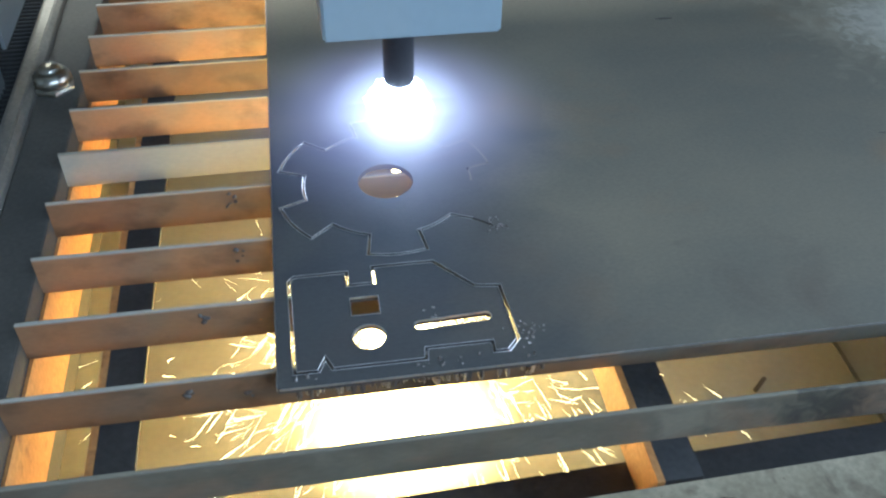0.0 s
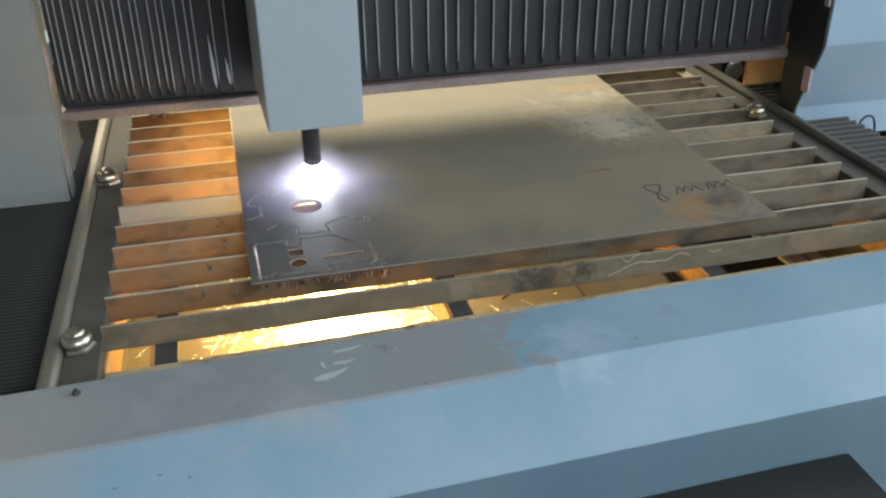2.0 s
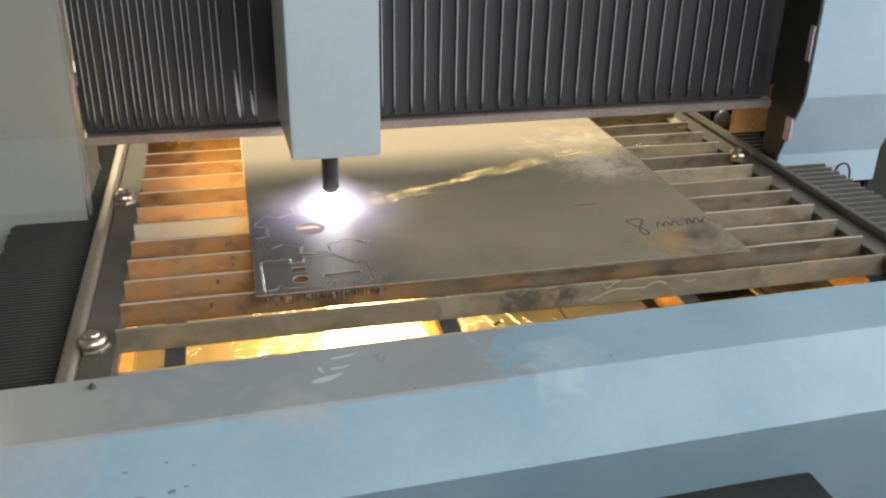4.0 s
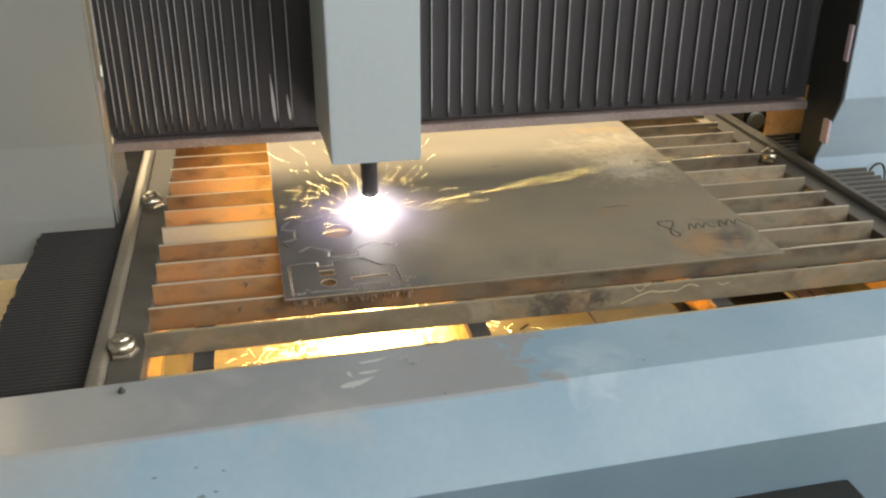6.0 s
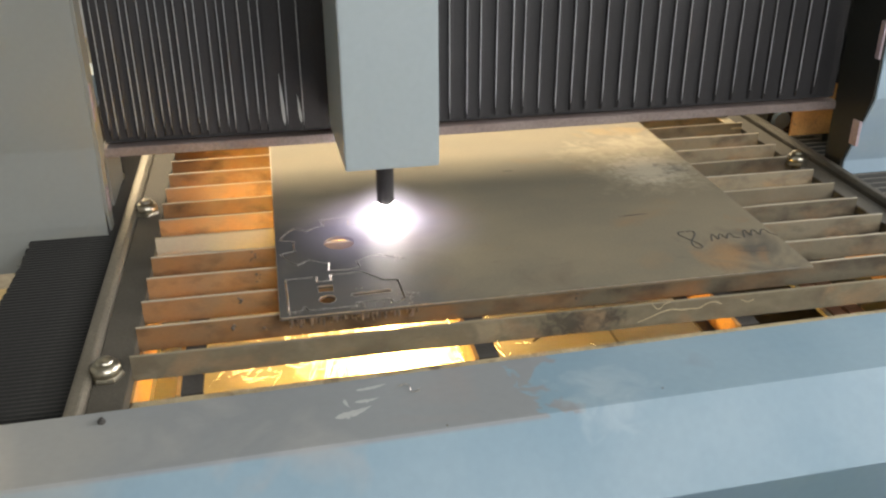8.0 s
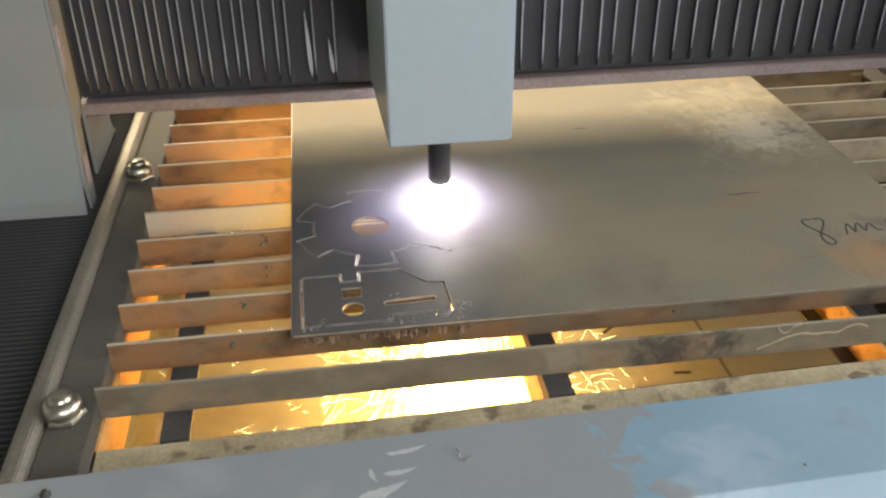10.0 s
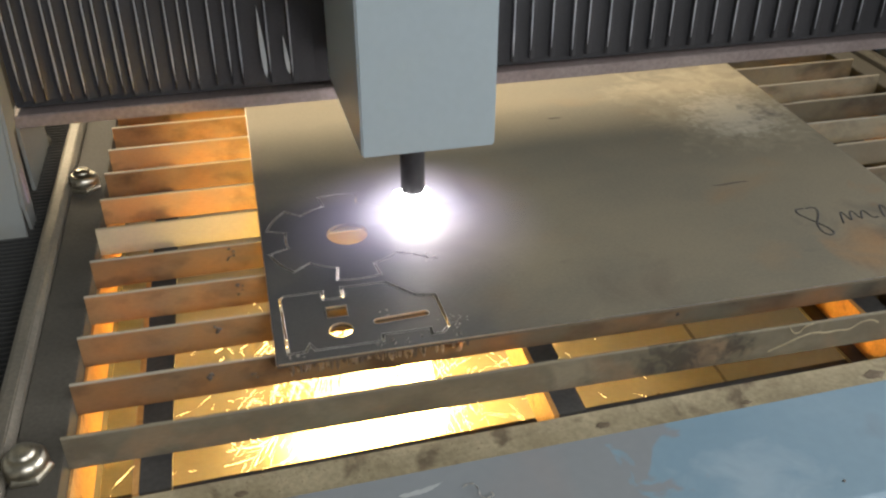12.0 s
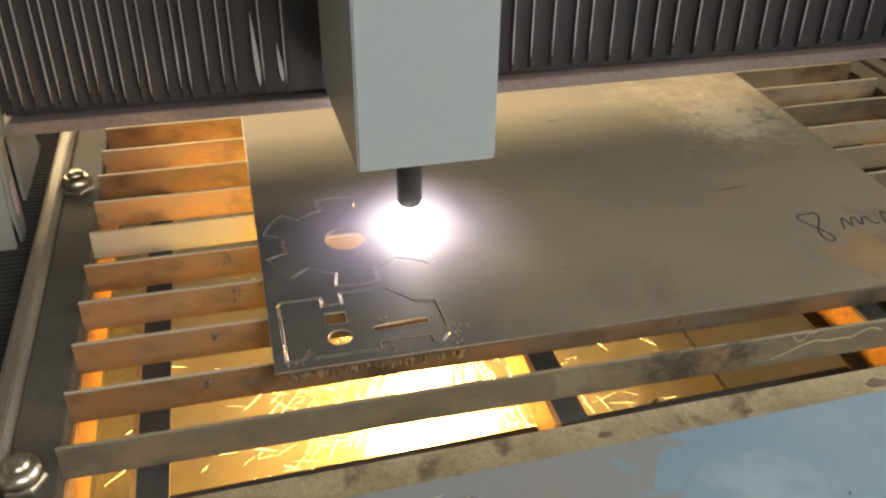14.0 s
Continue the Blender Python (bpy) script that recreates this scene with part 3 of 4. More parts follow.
def lip(name, rim, parent):
    """A thin lip round an opening, bright for the light that shows through."""
    bm = bmesh.new()
    for a, b in zip(rim, rim[1:] + rim[:1]):
        p, q = Vector((*a, 0)), Vector((*b, 0))
        bm.faces.new([bm.verts.new(v) for v in (p + Vector((0, 0, TOP - 0.0024)), q + Vector((0, 0, TOP - 0.0024)), q + Vector((0, 0, TOP + 0.0003)), p + Vector((0, 0, TOP + 0.0003)))])
    bmesh.ops.remove_doubles(bm, verts=bm.verts, dist=1e-6)
    centre = sum((v.co for v in bm.verts), Vector()) / len(bm.verts)
    ext = bmesh.ops.extrude_face_region(bm, geom=list(bm.faces))
    for v in ext["geom"]:
        if isinstance(v, bmesh.types.BMVert):
            d = v.co - centre
            v.co.x -= 0.0008 * (1 if d.x > 0 else -1)
            v.co.y -= 0.0008 * (1 if d.y > 0 else -1)
    bmesh.ops.recalc_face_normals(bm, faces=bm.faces)
    return part(name, bm, BURR, parent, "bright cut lip")


def steel_plate():
    plate = thing("steel_plate", "eight-millimetre mill-scale steel plate, brown and grey, partly cut", "steel plate")
    kerf = 0.0012
    cut = offset_line(GEAR, kerf, False) + offset_line(GEAR, -kerf, False)[::-1]
    outer = [(-0.019, 0.646), (1.159, 0.646), (1.159, 2.40), (-0.019, 2.40)]
    wide = 0.0015
    big, small = offset_line(BRACKET, wide, True), offset_line(BRACKET, -wide, True)
    if sum(math.dist(p, (0.12, 0.74)) for p in big) < sum(math.dist(p, (0.12, 0.74)) for p in small):
        big, small = small, big
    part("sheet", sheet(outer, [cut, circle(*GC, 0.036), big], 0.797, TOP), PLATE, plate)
    k = 14
    slot = [(0.212 + 0.007 * math.cos(a), 0.718 + 0.007 * math.sin(a)) for a in (-math.pi / 2 + math.pi * i / k for i in range(k + 1))]
    slot += [(0.138 - 0.007 * math.cos(a), 0.714 - 0.007 * math.sin(a)) for a in (-math.pi / 2 + math.pi * i / k for i in range(k + 1))]
    square = [(0.064, 0.738), (0.097, 0.738), (0.097, 0.767), (0.064, 0.767)]
    bracket = thing("cut_bracket", "cut bracket with slot, square and round hole, still in the plate", "metal part")
    part("blank", sheet(small, [slot, square, circle(0.081, 0.705, 0.0185)], 0.7972, TOP - 0.0004), PLATE, bracket)
    for name, rim in (("slot_lip", slot), ("square_lip", square), ("round_lip", circle(0.081, 0.705, 0.0185))):
        lip(name, rim, bracket)
    # bright sheared rim along the front and left edges, its highlight put into colour
    part("rim", box(-0.017, 1.157, 0.6445, 0.6458, 0.8025, 0.8047), EDGE, plate, "bright sheared edge")
    part("rim", box(-0.0205, -0.0192, 0.648, 2.39, 0.7985, 0.8045), EDGE, plate)
    # frozen burr along both lips of the cuts, brightened to paint its glint
    def burr(line, closed, half):
        for d in (half + 0.0005, -half - 0.0005):
            a, b = offset_line(line, d - 0.0005, closed), offset_line(line, d + 0.0005, closed)
            bm = bmesh.new()
            rows = [[bm.verts.new((p[0], p[1], TOP + 0.0001)), bm.verts.new(((p[0] + q[0]) / 2, (p[1] + q[1]) / 2, TOP + 0.0005)), bm.verts.new((q[0], q[1], TOP + 0.0001))] for p, q in zip(a, b)]
            for u, v in zip(rows, rows[1:] + (rows[:1] if closed else [])):
                bm.faces.new((u[0], u[1], v[1], v[0]))
                bm.faces.new((u[1], u[2], v[2], v[1]))
            bmesh.ops.recalc_face_normals(bm, faces=bm.faces)
            part("burr", bm, BURR, plate, "bright frozen burr beside the cut")

    burr(GEAR[1:MARK + 1], False, kerf)
    burr(BRACKET, True, wide)
    # the handwritten thickness mark
    strokes = [[(0.945, 0.868), (0.932, 0.872), (0.925, 0.858), (0.936, 0.838), (0.950, 0.815), (0.955, 0.797), (0.944, 0.789), (0.934, 0.798), (0.938, 0.822), (0.958, 0.845), (0.968, 0.862), (0.962, 0.872), (0.948, 0.868)],
               [(0.985, 0.815), (0.998, 0.846), (1.004, 0.846), (1.002, 0.815), (1.016, 0.845), (1.023, 0.846), (1.022, 0.816), (1.036, 0.843), (1.044, 0.843), (1.043, 0.818), (1.055, 0.822)],
               [(1.065, 0.818), (1.078, 0.852), (1.085, 0.852), (1.083, 0.818), (1.098, 0.850), (1.106, 0.850), (1.105, 0.820), (1.120, 0.848), (1.130, 0.850), (1.132, 0.822), (1.145, 0.818)]]
    for line in strokes:
        cu = bpy.data.curves.new("pen_stroke", "CURVE")
        cu.dimensions, cu.bevel_depth, cu.bevel_resolution = "3D", 0.0021, 1
        sp = cu.splines.new("NURBS")
        sp.points.add(len(line) - 1)
        for pt, (x, y) in zip(sp.points, line):
            x, y = 0.952 + 1.06 * (x - 0.946), 0.826 + 1.18 * (y - 0.831)
            pt.co = (x, y, TOP + 0.0002, 1)
        sp.order_u, sp.use_endpoint_u, sp.resolution_u = 3, True, 6
        ob = new("pen_stroke", cu)
        me = bpy.data.meshes.new_from_object(ob.evaluated_get(bpy.context.evaluated_depsgraph_get()))
        bpy.data.objects.remove(ob)
        for v in me.vertices:
            v.co.z = TOP + (v.co.z - TOP) * 0.3
        me.materials.append(INK)
        o = new("pen_stroke", me)
        o.parent = plate
        tagged(o, "black handwritten marker stroke")
    # drag marks scored into the scale
    for x, y, l, a in ((0.636, 1.346, 0.030, -8), (0.868, 0.988, 0.075, -2), (1.07, 0.74, 0.08, -16)):
        bm = bmesh.new()
        add_box(bm, -l / 2, l / 2, -0.0022, 0.0022, 0, 0.0004)
        bmesh.ops.subdivide_edges(bm, edges=[e for e in bm.edges if abs(e.verts[0].co.x - e.verts[1].co.x) > l * 0.5], cuts=7)
        for v in bm.verts:
            f = 1 - (2 * v.co.x / l) ** 2
            v.co.y = v.co.y * (0.15 + f) + 0.03 * l * math.sin(v.co.x / l * 5)
        o = part("drag_mark", bm, SLAG, plate, "dark drag mark")
        o.matrix_basis = pose(x, y, TOP, 0, 0, a)
    # dross: frozen spatter round the piercing points
    r = random.Random(5)
    for cx, cy, n, spread in ((0.252, 0.866, 26, 0.007), (0.253, 0.688, 30, 0.007), (0.15, 0.728, 5, 0.006)):
        bm = bmesh.new()
        for _ in range(n):
            lump(bm, (cx + r.gauss(0, spread), cy + r.gauss(0, spread), TOP + 0.0004), r.uniform(0.0006, 0.0017), 0.6)
        tagged(part("spatter", bm, DRIP, plate, "crusted pierce spatter"), kind="stuff")
    # dross icicles under the front edge
    for i in range(110):
        bm = bmesh.new()
        x, y = r.uniform(0.0, 0.27), r.uniform(0.648, 0.664)
        lump(bm, (x, y, 0.795 - 0.004), r.uniform(0.0015, 0.0034), r.uniform(2.5, 6.5))
        part("dross_drip", bm, DRIP if i % 3 else SLAG, plate)
    return plate


plate = steel_plate()


def slivers():
    """Strips of metal still standing in the torch's way; each melts out and drops as the torch passes."""
    out = []
    k = 26
    pts = [torch_at(14 * i / k) for i in range(k + 1)]
    for i in range(k):
        a, b = pts[i], pts[i + 1]
        c = Vector(((a[0] + b[0]) / 2, (a[1] + b[1]) / 2, 0))
        d = Vector((b[0] - a[0], b[1] - a[1], 0))
        bm = box(-d.length / 2 - 0.0004, d.length / 2 + 0.0004, -0.0017, 0.0017, 0.7974, TOP - 0.0001)
        o = part("kerf_sliver", bm, PLATE, plate)
        out.append((o, c, math.degrees(math.atan2(d.y, d.x)), 14 * i / k))
    return out


SLIVERS = slivers()


# ---- gantry, built as it stands for a torch at y = 0 ----
LEFT_FOLDS = (-0.409, -0.389, -0.371, -0.35, -0.333, -0.313, -0.295, -0.278, -0.257, -0.244, -0.22, -0.2, -0.178, -0.155, -0.139, -0.113, -0.086, -0.067, -0.028, 0.009, 0.05)


def right_folds():
    r = random.Random(4)
    xs, x, gap = [], 0.244, 0.0375
    while x < 1.57:
        xs.append(x + r.uniform(-0.003, 0.003))
        x += gap
        gap = min(gap + 0.0008, 0.052)
    return xs


PLEATS = []


def gantry():
    g = thing("gantry", "travelling gantry with black bellows and blue-grey leg covers", "gantry")
    yb, z0, z1 = 0.275, 0.965, 1.62
    part("crossbeam", box(-0.41, 1.60, yb + 0.07, yb + 0.36, z0 + 0.005, z1, bevel=0.004), PLAIN_BLACK, g)
    part("bottom_bar", box(-0.425, 1.60, yb - 0.014, yb + 0.06, 0.937, 0.961, bevel=0.002), MAUVE, g, "dull brown steel bar under the bellows")
    cover = part("bellows_backing", box(-0.42, 1.595, yb + 0.005, yb + 0.066, z0 + 0.004, z1), BLACK, g)
    for folds in (LEFT_FOLDS, right_folds()):
        for x, after in zip(folds, folds[1:]):
            w = after - x
            bm = bmesh.new()
            drop = random.Random(int(x * 9999)).uniform(0, 0.02)
            lean = random.Random(int(x * 7777)).uniform(-0.004, 0.004)
            prof = [(x, yb + 0.0045), (x + w * 0.03, yb - 0.0035), (x + w * 0.10, yb - 0.005), (x + w * 0.3, yb - 0.001), (x + w * 1.12, yb + 0.0046)]
            rings = [[bm.verts.new((px + lean * s, py, z)) for px, py in prof] for z, s in ((z0 + 0.012 + drop * 0.3, 1), (z1, 0))]
            for i in range(4):
                bm.faces.new((rings[0][i], rings[0][i + 1], rings[1][i + 1], rings[1][i]))
            bmesh.ops.recalc_face_normals(bm, faces=bm.faces)
            pleat = part("pleat", bm, BLACK, cover)
            # a thin, paler strip along the fold edge
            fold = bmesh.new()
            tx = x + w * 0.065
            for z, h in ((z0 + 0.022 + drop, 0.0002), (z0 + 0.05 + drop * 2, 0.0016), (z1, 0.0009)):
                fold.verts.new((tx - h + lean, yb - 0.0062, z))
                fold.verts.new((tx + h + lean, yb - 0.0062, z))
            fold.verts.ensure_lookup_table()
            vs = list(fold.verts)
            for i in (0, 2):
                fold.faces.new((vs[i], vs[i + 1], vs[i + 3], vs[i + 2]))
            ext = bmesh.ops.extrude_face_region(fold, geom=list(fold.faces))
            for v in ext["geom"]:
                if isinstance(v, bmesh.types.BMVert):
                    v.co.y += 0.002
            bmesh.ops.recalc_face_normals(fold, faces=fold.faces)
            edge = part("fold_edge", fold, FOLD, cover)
            share = (x + 0.43) / 0.50 if x < 0.2 else (1.60 - x) / 1.32
            PLEATS.append((pleat, share))
            PLEATS.append((edge, share))
    front = [(0.105, 1.62), (0.105, 1.012), (0.185, 0.805), (0.185, 0.70)]
    # flaps of fabric rubbed white beside the head
    for x, za, zb, w in ((-0.030, 0.99, 1.13, 0.009), (0.007, 0.995, 1.07, 0.008)):
        flap = bmesh.new()
        k = 10
        rows = [[flap.verts.new((x - 0.006 * (i / k) + s * w * math.sin(math.pi * (i / k) ** 0.6) / 2, yb - 0.0088 + d, za + (zb - za) * i / k)) for s, d in ((-1, 0), (1, 0), (1, 0.002), (-1, 0.002))] for i in range(k + 1)]
        for a, b in zip(rows, rows[1:]):
            for i in range(4):
                flap.faces.new((a[i], a[(i + 1) % 4], b[(i + 1) % 4], b[i]))
        bmesh.ops.remove_doubles(flap, verts=flap.verts, dist=1e-5)
        bmesh.ops.recalc_face_normals(flap, faces=flap.faces)
        PLEATS.append((part("worn_flap", flap, SCUFF, cover, "fold of fabric rubbed white"), (x + 0.43) / 0.50))
    part("leg_cover", extrude([(0.200, 1.62), (0.200, 0.985), (0.158, 0.80), (0.150, 0.69), (0.160, 0.69), (0.168, 0.80), (0.210, 0.987), (0.210, 1.62)], -0.80, -0.430, bevel=0.002), LEG, g, "blue-grey sheet-metal leg cover, toned for weak light")
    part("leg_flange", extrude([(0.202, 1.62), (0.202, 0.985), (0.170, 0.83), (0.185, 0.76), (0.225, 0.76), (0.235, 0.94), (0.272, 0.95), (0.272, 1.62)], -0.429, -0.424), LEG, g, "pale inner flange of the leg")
    # columns are black to darken the open inside of the legs
    part("leg_column", box(-0.75, -0.50, 0.45, 0.62, 0.60, 1.62), PLAIN_BLACK, g)
    part("leg_cover", extrude(front + [(0.195, 0.70), (0.195, 0.807), (0.115, 1.014), (0.115, 1.62)], 1.604, 1.965, bevel=0.002), BLUE, g, "pale blue-grey sheet-metal leg cover")
    # this flange's black is shade put into the colour
    part("leg_flange", extrude([(0.107, 1.62), (0.107, 1.012), (0.187, 0.805), (0.187, 0.74), (0.27, 0.74), (0.27, 1.62)], 1.596, 1.603), PLAIN_BLACK, g, "inner flange of the leg, black for its shade")
    part("leg_column", box(1.70, 1.95, 0.45, 0.62, 0.60, 1.62), PLAIN_BLACK, g)
    # the panel's orange is warm arc light put into colour
    part("inner_panel", box(1.575, 1.715, 0.43, 0.44, 0.80, 0.957), ORANGE, g, "panel behind the leg, coloured orange for the arc's glow")
    motor = part("drive_motor", box(1.595, 1.70, 0.60, 0.72, 0.70, 0.83, bevel=0.008), PLAIN_BLACK, g, "small dark drive motor behind the leg")
    cap = part("motor_cap", lathe([(0.030, 0), (0.031, 0.01), (0.027, 0.018), (0.0, 0.019)], 24), BLUE, motor, "blue end cap")
    cap.matrix_basis = pose(1.635, 0.60, 0.795, 90, 0, 0)
    # added block, no machine part: gives the dark background beyond the leg
    part("drive_box", box(1.972, 2.60, 0.22, 0.62, 0.45, 1.62, bevel=0.006), PLAIN_BLACK, g, "added black block in place of the dark background")
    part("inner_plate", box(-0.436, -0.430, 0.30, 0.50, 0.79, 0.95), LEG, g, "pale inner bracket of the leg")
    roller = part("guide_roller", lathe([(0.030, 0), (0.031, 0.006), (0.029, 0.012), (0.024, 0.016), (0.024, 0.026), (0.018, 0.032), (0.0, 0.034)]), CHROME, g, "bright domed guide roller", smooth=True)
    roller.location = (-0.464, 0.545, 0.772)
    part("tape", box(1.588, 1.5955, 0.128, 0.160, 0.87, 0.94), PINK, g, "pale pinkish tape tab")
    part("tape", box(1.590, 1.5955, 0.108, 0.126, 1.12, 1.22), PINK, g)
    part("tape", box(-0.4238, -0.4208, 0.206, 0.222, 1.05, 1.14), PINK, g)
    part("tape", box(-0.4238, -0.4208, 0.195, 0.215, 0.82, 0.88), PINK, g)
    return g


def torch_head():
    h = thing("torch_head", "pale blue torch carriage housing with a black plasma torch", "plasma torch")
    case = box(-0.101, 0.113, -0.111, 0.235, 0.996, 1.64, bevel=0.003)
    for v in case.verts:
        if v.co.x < 0:
            v.co.x -= 0.008 * (v.co.y + 0.105) / 0.34
    part("housing", case, PALE, h, "pale blue sheet-metal housing")
    torch = part("torch", lathe([(0.0, 0.842), (0.013, 0.842), (0.016, 0.862), (0.021, 0.872), (0.0215, 1.02), (0.0, 1.02)], 32), TORCH, h, "black cylindrical plasma torch", smooth=False)
    part("nozzle", lathe([(0.0, 0.822), (0.006, 0.822), (0.010, 0.832), (0.0135, 0.846), (0.0, 0.847)], 24), BRASS, torch)
    bm = bmesh.new()
    bmesh.ops.create_icosphere(bm, subdivisions=4, radius=1)
    for v in bm.verts:
        k = 1 + 0.16 * noise.noise(v.co * 3.0) + 0.10 * noise.noise(v.co * 8.0)
        v.co = Vector((v.co.x * 0.045 * k, v.co.y * 0.044 * k, v.co.z * 0.043 * k + 0.827))
        v.co.z = max(v.co.z, TOP + 0.001)
    part("arc", bm, ARC, h, "blinding white plasma arc", smooth=True)
    # added glowing discs in place of the bloom round the arc
    for z, size, veil in ((0.8085, 0.27, VEIL), (0.822, 0.135, GLARE), (0.828, 0.105, GLARE), (0.836, 0.20, VEIL)):
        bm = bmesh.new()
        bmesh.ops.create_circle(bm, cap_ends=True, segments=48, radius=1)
        o = part("fume", bm, veil, h, "thin glowing disc that paints the arc's glare")
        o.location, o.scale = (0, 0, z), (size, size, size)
        if veil is GLARE and size < 0.12:
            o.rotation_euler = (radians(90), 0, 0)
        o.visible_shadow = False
    return h


GANTRY = gantry()
HEAD = torch_head()


# ---- sparks ----
def spark_shower(seed, n):
    """Sparks falling from the cut to the tray and bouncing off it."""
    s = tagged(thing("spark_shower", "falling shower of yellow-white cutting sparks", "sparks"), kind="stuff")
    r = random.Random(seed)
    bm = bmesh.new()
    for _ in range(n):
        f = r.random() ** 0.7
        a, sp = r.uniform(0, 2 * math.pi), abs(r.gauss(0, r.choice((0.06, 0.13, 0.26))))
        x, y, z = sp * f * math.cos(a), sp * f * math.sin(a), 0.79 - 0.44 * f
        l = r.uniform(0.02, 0.10)
        d = Vector((sp * math.cos(a), sp * math.sin(a), -0.45)).normalized() * l
        streak(bm, (x, y, z), (x + d.x, y + d.y, max(0.333, z + d.z)), r.uniform(0.00015, 0.00045))
    part("falling_sparks", bm, SPARK, s)
    bm = bmesh.new()
    for _ in range(n // 3):
        a, rad = r.uniform(0, 2 * math.pi), abs(r.gauss(0.17, 0.13))
        x, y, z = rad * math.cos(a), rad * math.sin(a), 0.336 + abs(r.gauss(0, 0.05))
        l = r.uniform(0.012, 0.06)
        streak(bm, (x, y, z), (x + l * math.cos(a) + r.gauss(0, 0.005), y + l * math.sin(a) + r.gauss(0, 0.005), max(0.334, z + r.gauss(0, 0.015))), r.uniform(0.00015, 0.0004))
    part("bouncing_sparks", bm, SPARK, s)
    return s


def molten_jet():
    j = thing("molten_jet", "white-hot jet of molten metal under the plate", "sparks")
    part("jet", lathe([(0.0, 0.795), (0.004, 0.794), (0.014, 0.70), (0.026, 0.50), (0.04, 0.40), (0.065, 0.337), (0.0, 0.336)], 20), JET, j)
    bm = bmesh.new()
    bmesh.ops.create_circle(bm, cap_ends=True, segments=48, radius=1)
    splash = part("splash", bm, POOL, j, "molten splash spreading on the tray")
    splash.scale = (0.20, 0.17, 0.20)
    return j, splash


def spark_spray():
    """A flat fan of long sparks thrown over the plate."""
    s = tagged(thing("spark_spray", "flat fan of long orange sparks flying off the cut", "sparks"), kind="stuff")
    r = random.Random(11)
    bm = bmesh.new()
    for k in range(30):
        far = 0.74 if k < 24 else 0.2
        a = r.gauss(0, r.choice((0.010, 0.045))) if k < 24 else r.choice((-0.17, 0.26)) + r.gauss(0, 0.03)
        d0 = 0.06 + far * r.random() ** 1.2
        l = (r.uniform(0.10, 0.30) if abs(a) < 0.02 else r.uniform(0.03, 0.10)) if k < 24 else r.uniform(0.03, 0.08)
        up = 0.075 + r.gauss(0, 0.012)
        p = [(d * math.cos(a), d * math.sin(a), 0.812 + up * d - 0.05 * d * d) for d in (d0, d0 + l / 2, d0 + l)]
        w = r.uniform(0.00003, 0.00008)
        streak(bm, p[0], p[1], w)
        streak(bm, p[1], p[2], w)
    part("flying_sparks", bm, SPARK, s)
    return s


def spark_burst():
    """Short sparks thrown up all round the arc, longest across the plate."""
    s = tagged(thing("spark_burst", "wide burst of fine yellow sparks round the arc", "sparks"), kind="stuff")
    r = random.Random(29)
    bm = bmesh.new()
    for _ in range(120):
        a = r.uniform(-0.5, 3.6)
        d0 = 0.05 + 0.16 * r.random()
        l = r.uniform(0.02, 0.07)
        up = r.uniform(0.15, 0.9)
        p = [(d * math.cos(a), d * math.sin(a), 0.815 + up * d - 0.6 * d * d) for d in (d0, d0 + l)]
        streak(bm, p[0], p[1], r.uniform(0.00006, 0.00014))
    part("burst_sparks", bm, SPARK, s)
    return s


JETTHING, SPLASH = molten_jet()
BURST = spark_burst()
SHOWERS = [spark_shower(21, 1200), spark_shower(22, 1200)]
SPRAY = spark_spray()


# ---- side bellows, control box and small things ----
def way_cover(name, xa, xb, y0, y1, step, deep, label):
    w = thing(name, label, "bellows cover", group="bellows over the side rails")
    bm = bmesh.new()
    n = int((y1 - y0) / step)
    rows = []
    for i in range(2 * n + 1):
        z = 0.772 if i % 2 else 0.772 - deep
        yy = y0 + i * step / 2
        j = random.Random(i + int(xa * 100)).uniform(-0.004, 0.004)
        rows.append([bm.verts.new(p) for p in ((xa + j, yy, z - 0.16), (xa + j, yy, z - 0.006), (xa + j + 0.006, yy, z), (xb + j - 0.006, yy, z), (xb + j, yy, z - 0.006), (xb + j, yy, z - 0.16))])
    for a, b in zip(rows, rows[1:]):
        for k in range(5):
            bm.faces.new((a[k], b[k], b[k + 1], a[k + 1]))
    part("folds", bm, BELLOWS, w)
    crest = None
    for i in range(1, 2 * n, 2):
        yy = y0 + i * step / 2
        if crest is None:
            crest = part("crest", box(xa + 0.004, xb - 0.004, -0.0009, 0.0009, 0.7705, 0.7728), CREST if step > 0.02 else CREST_DARK, w)
            crest.location.y = yy
        else:
            again(crest, pose(random.Random(i).uniform(-0.003, 0.003), yy, 0))
    part("base", box(xa + 0.015, xb - 0.015, y0, y1, 0.30, 0.735), PLAIN_BLACK, w)
    return w


way_cover("way_cover", -0.615, -0.40, 0.30, 2.6, 0.0135, 0.018, "black fine-pleated bellows along the rail, dusty")
way_cover("way_cover", 1.60, 1.775, 0.30, 2.6, 0.034, 0.034, "black coarse-pleated bellows along the rail")


def control_box():
    c = thing("control_box", "black control box on the front beam with a yellow sticker", "control box")
    part("case", box(0.30, 1.09, -0.30, 0.19, 0.30, 0.508, bevel=0.006), PLAIN_BLACK, c)
    part("lower_case", box(0.30, 1.50, -0.30, 0.19, 0.05, 0.296, bevel=0.006), PLAIN_BLACK, c)
    part("sticker", box(0.89, 0.985, -0.03, 0.062, 0.508, 0.5095), YELLOW, c, "yellow sticker")
    return c


control_box()


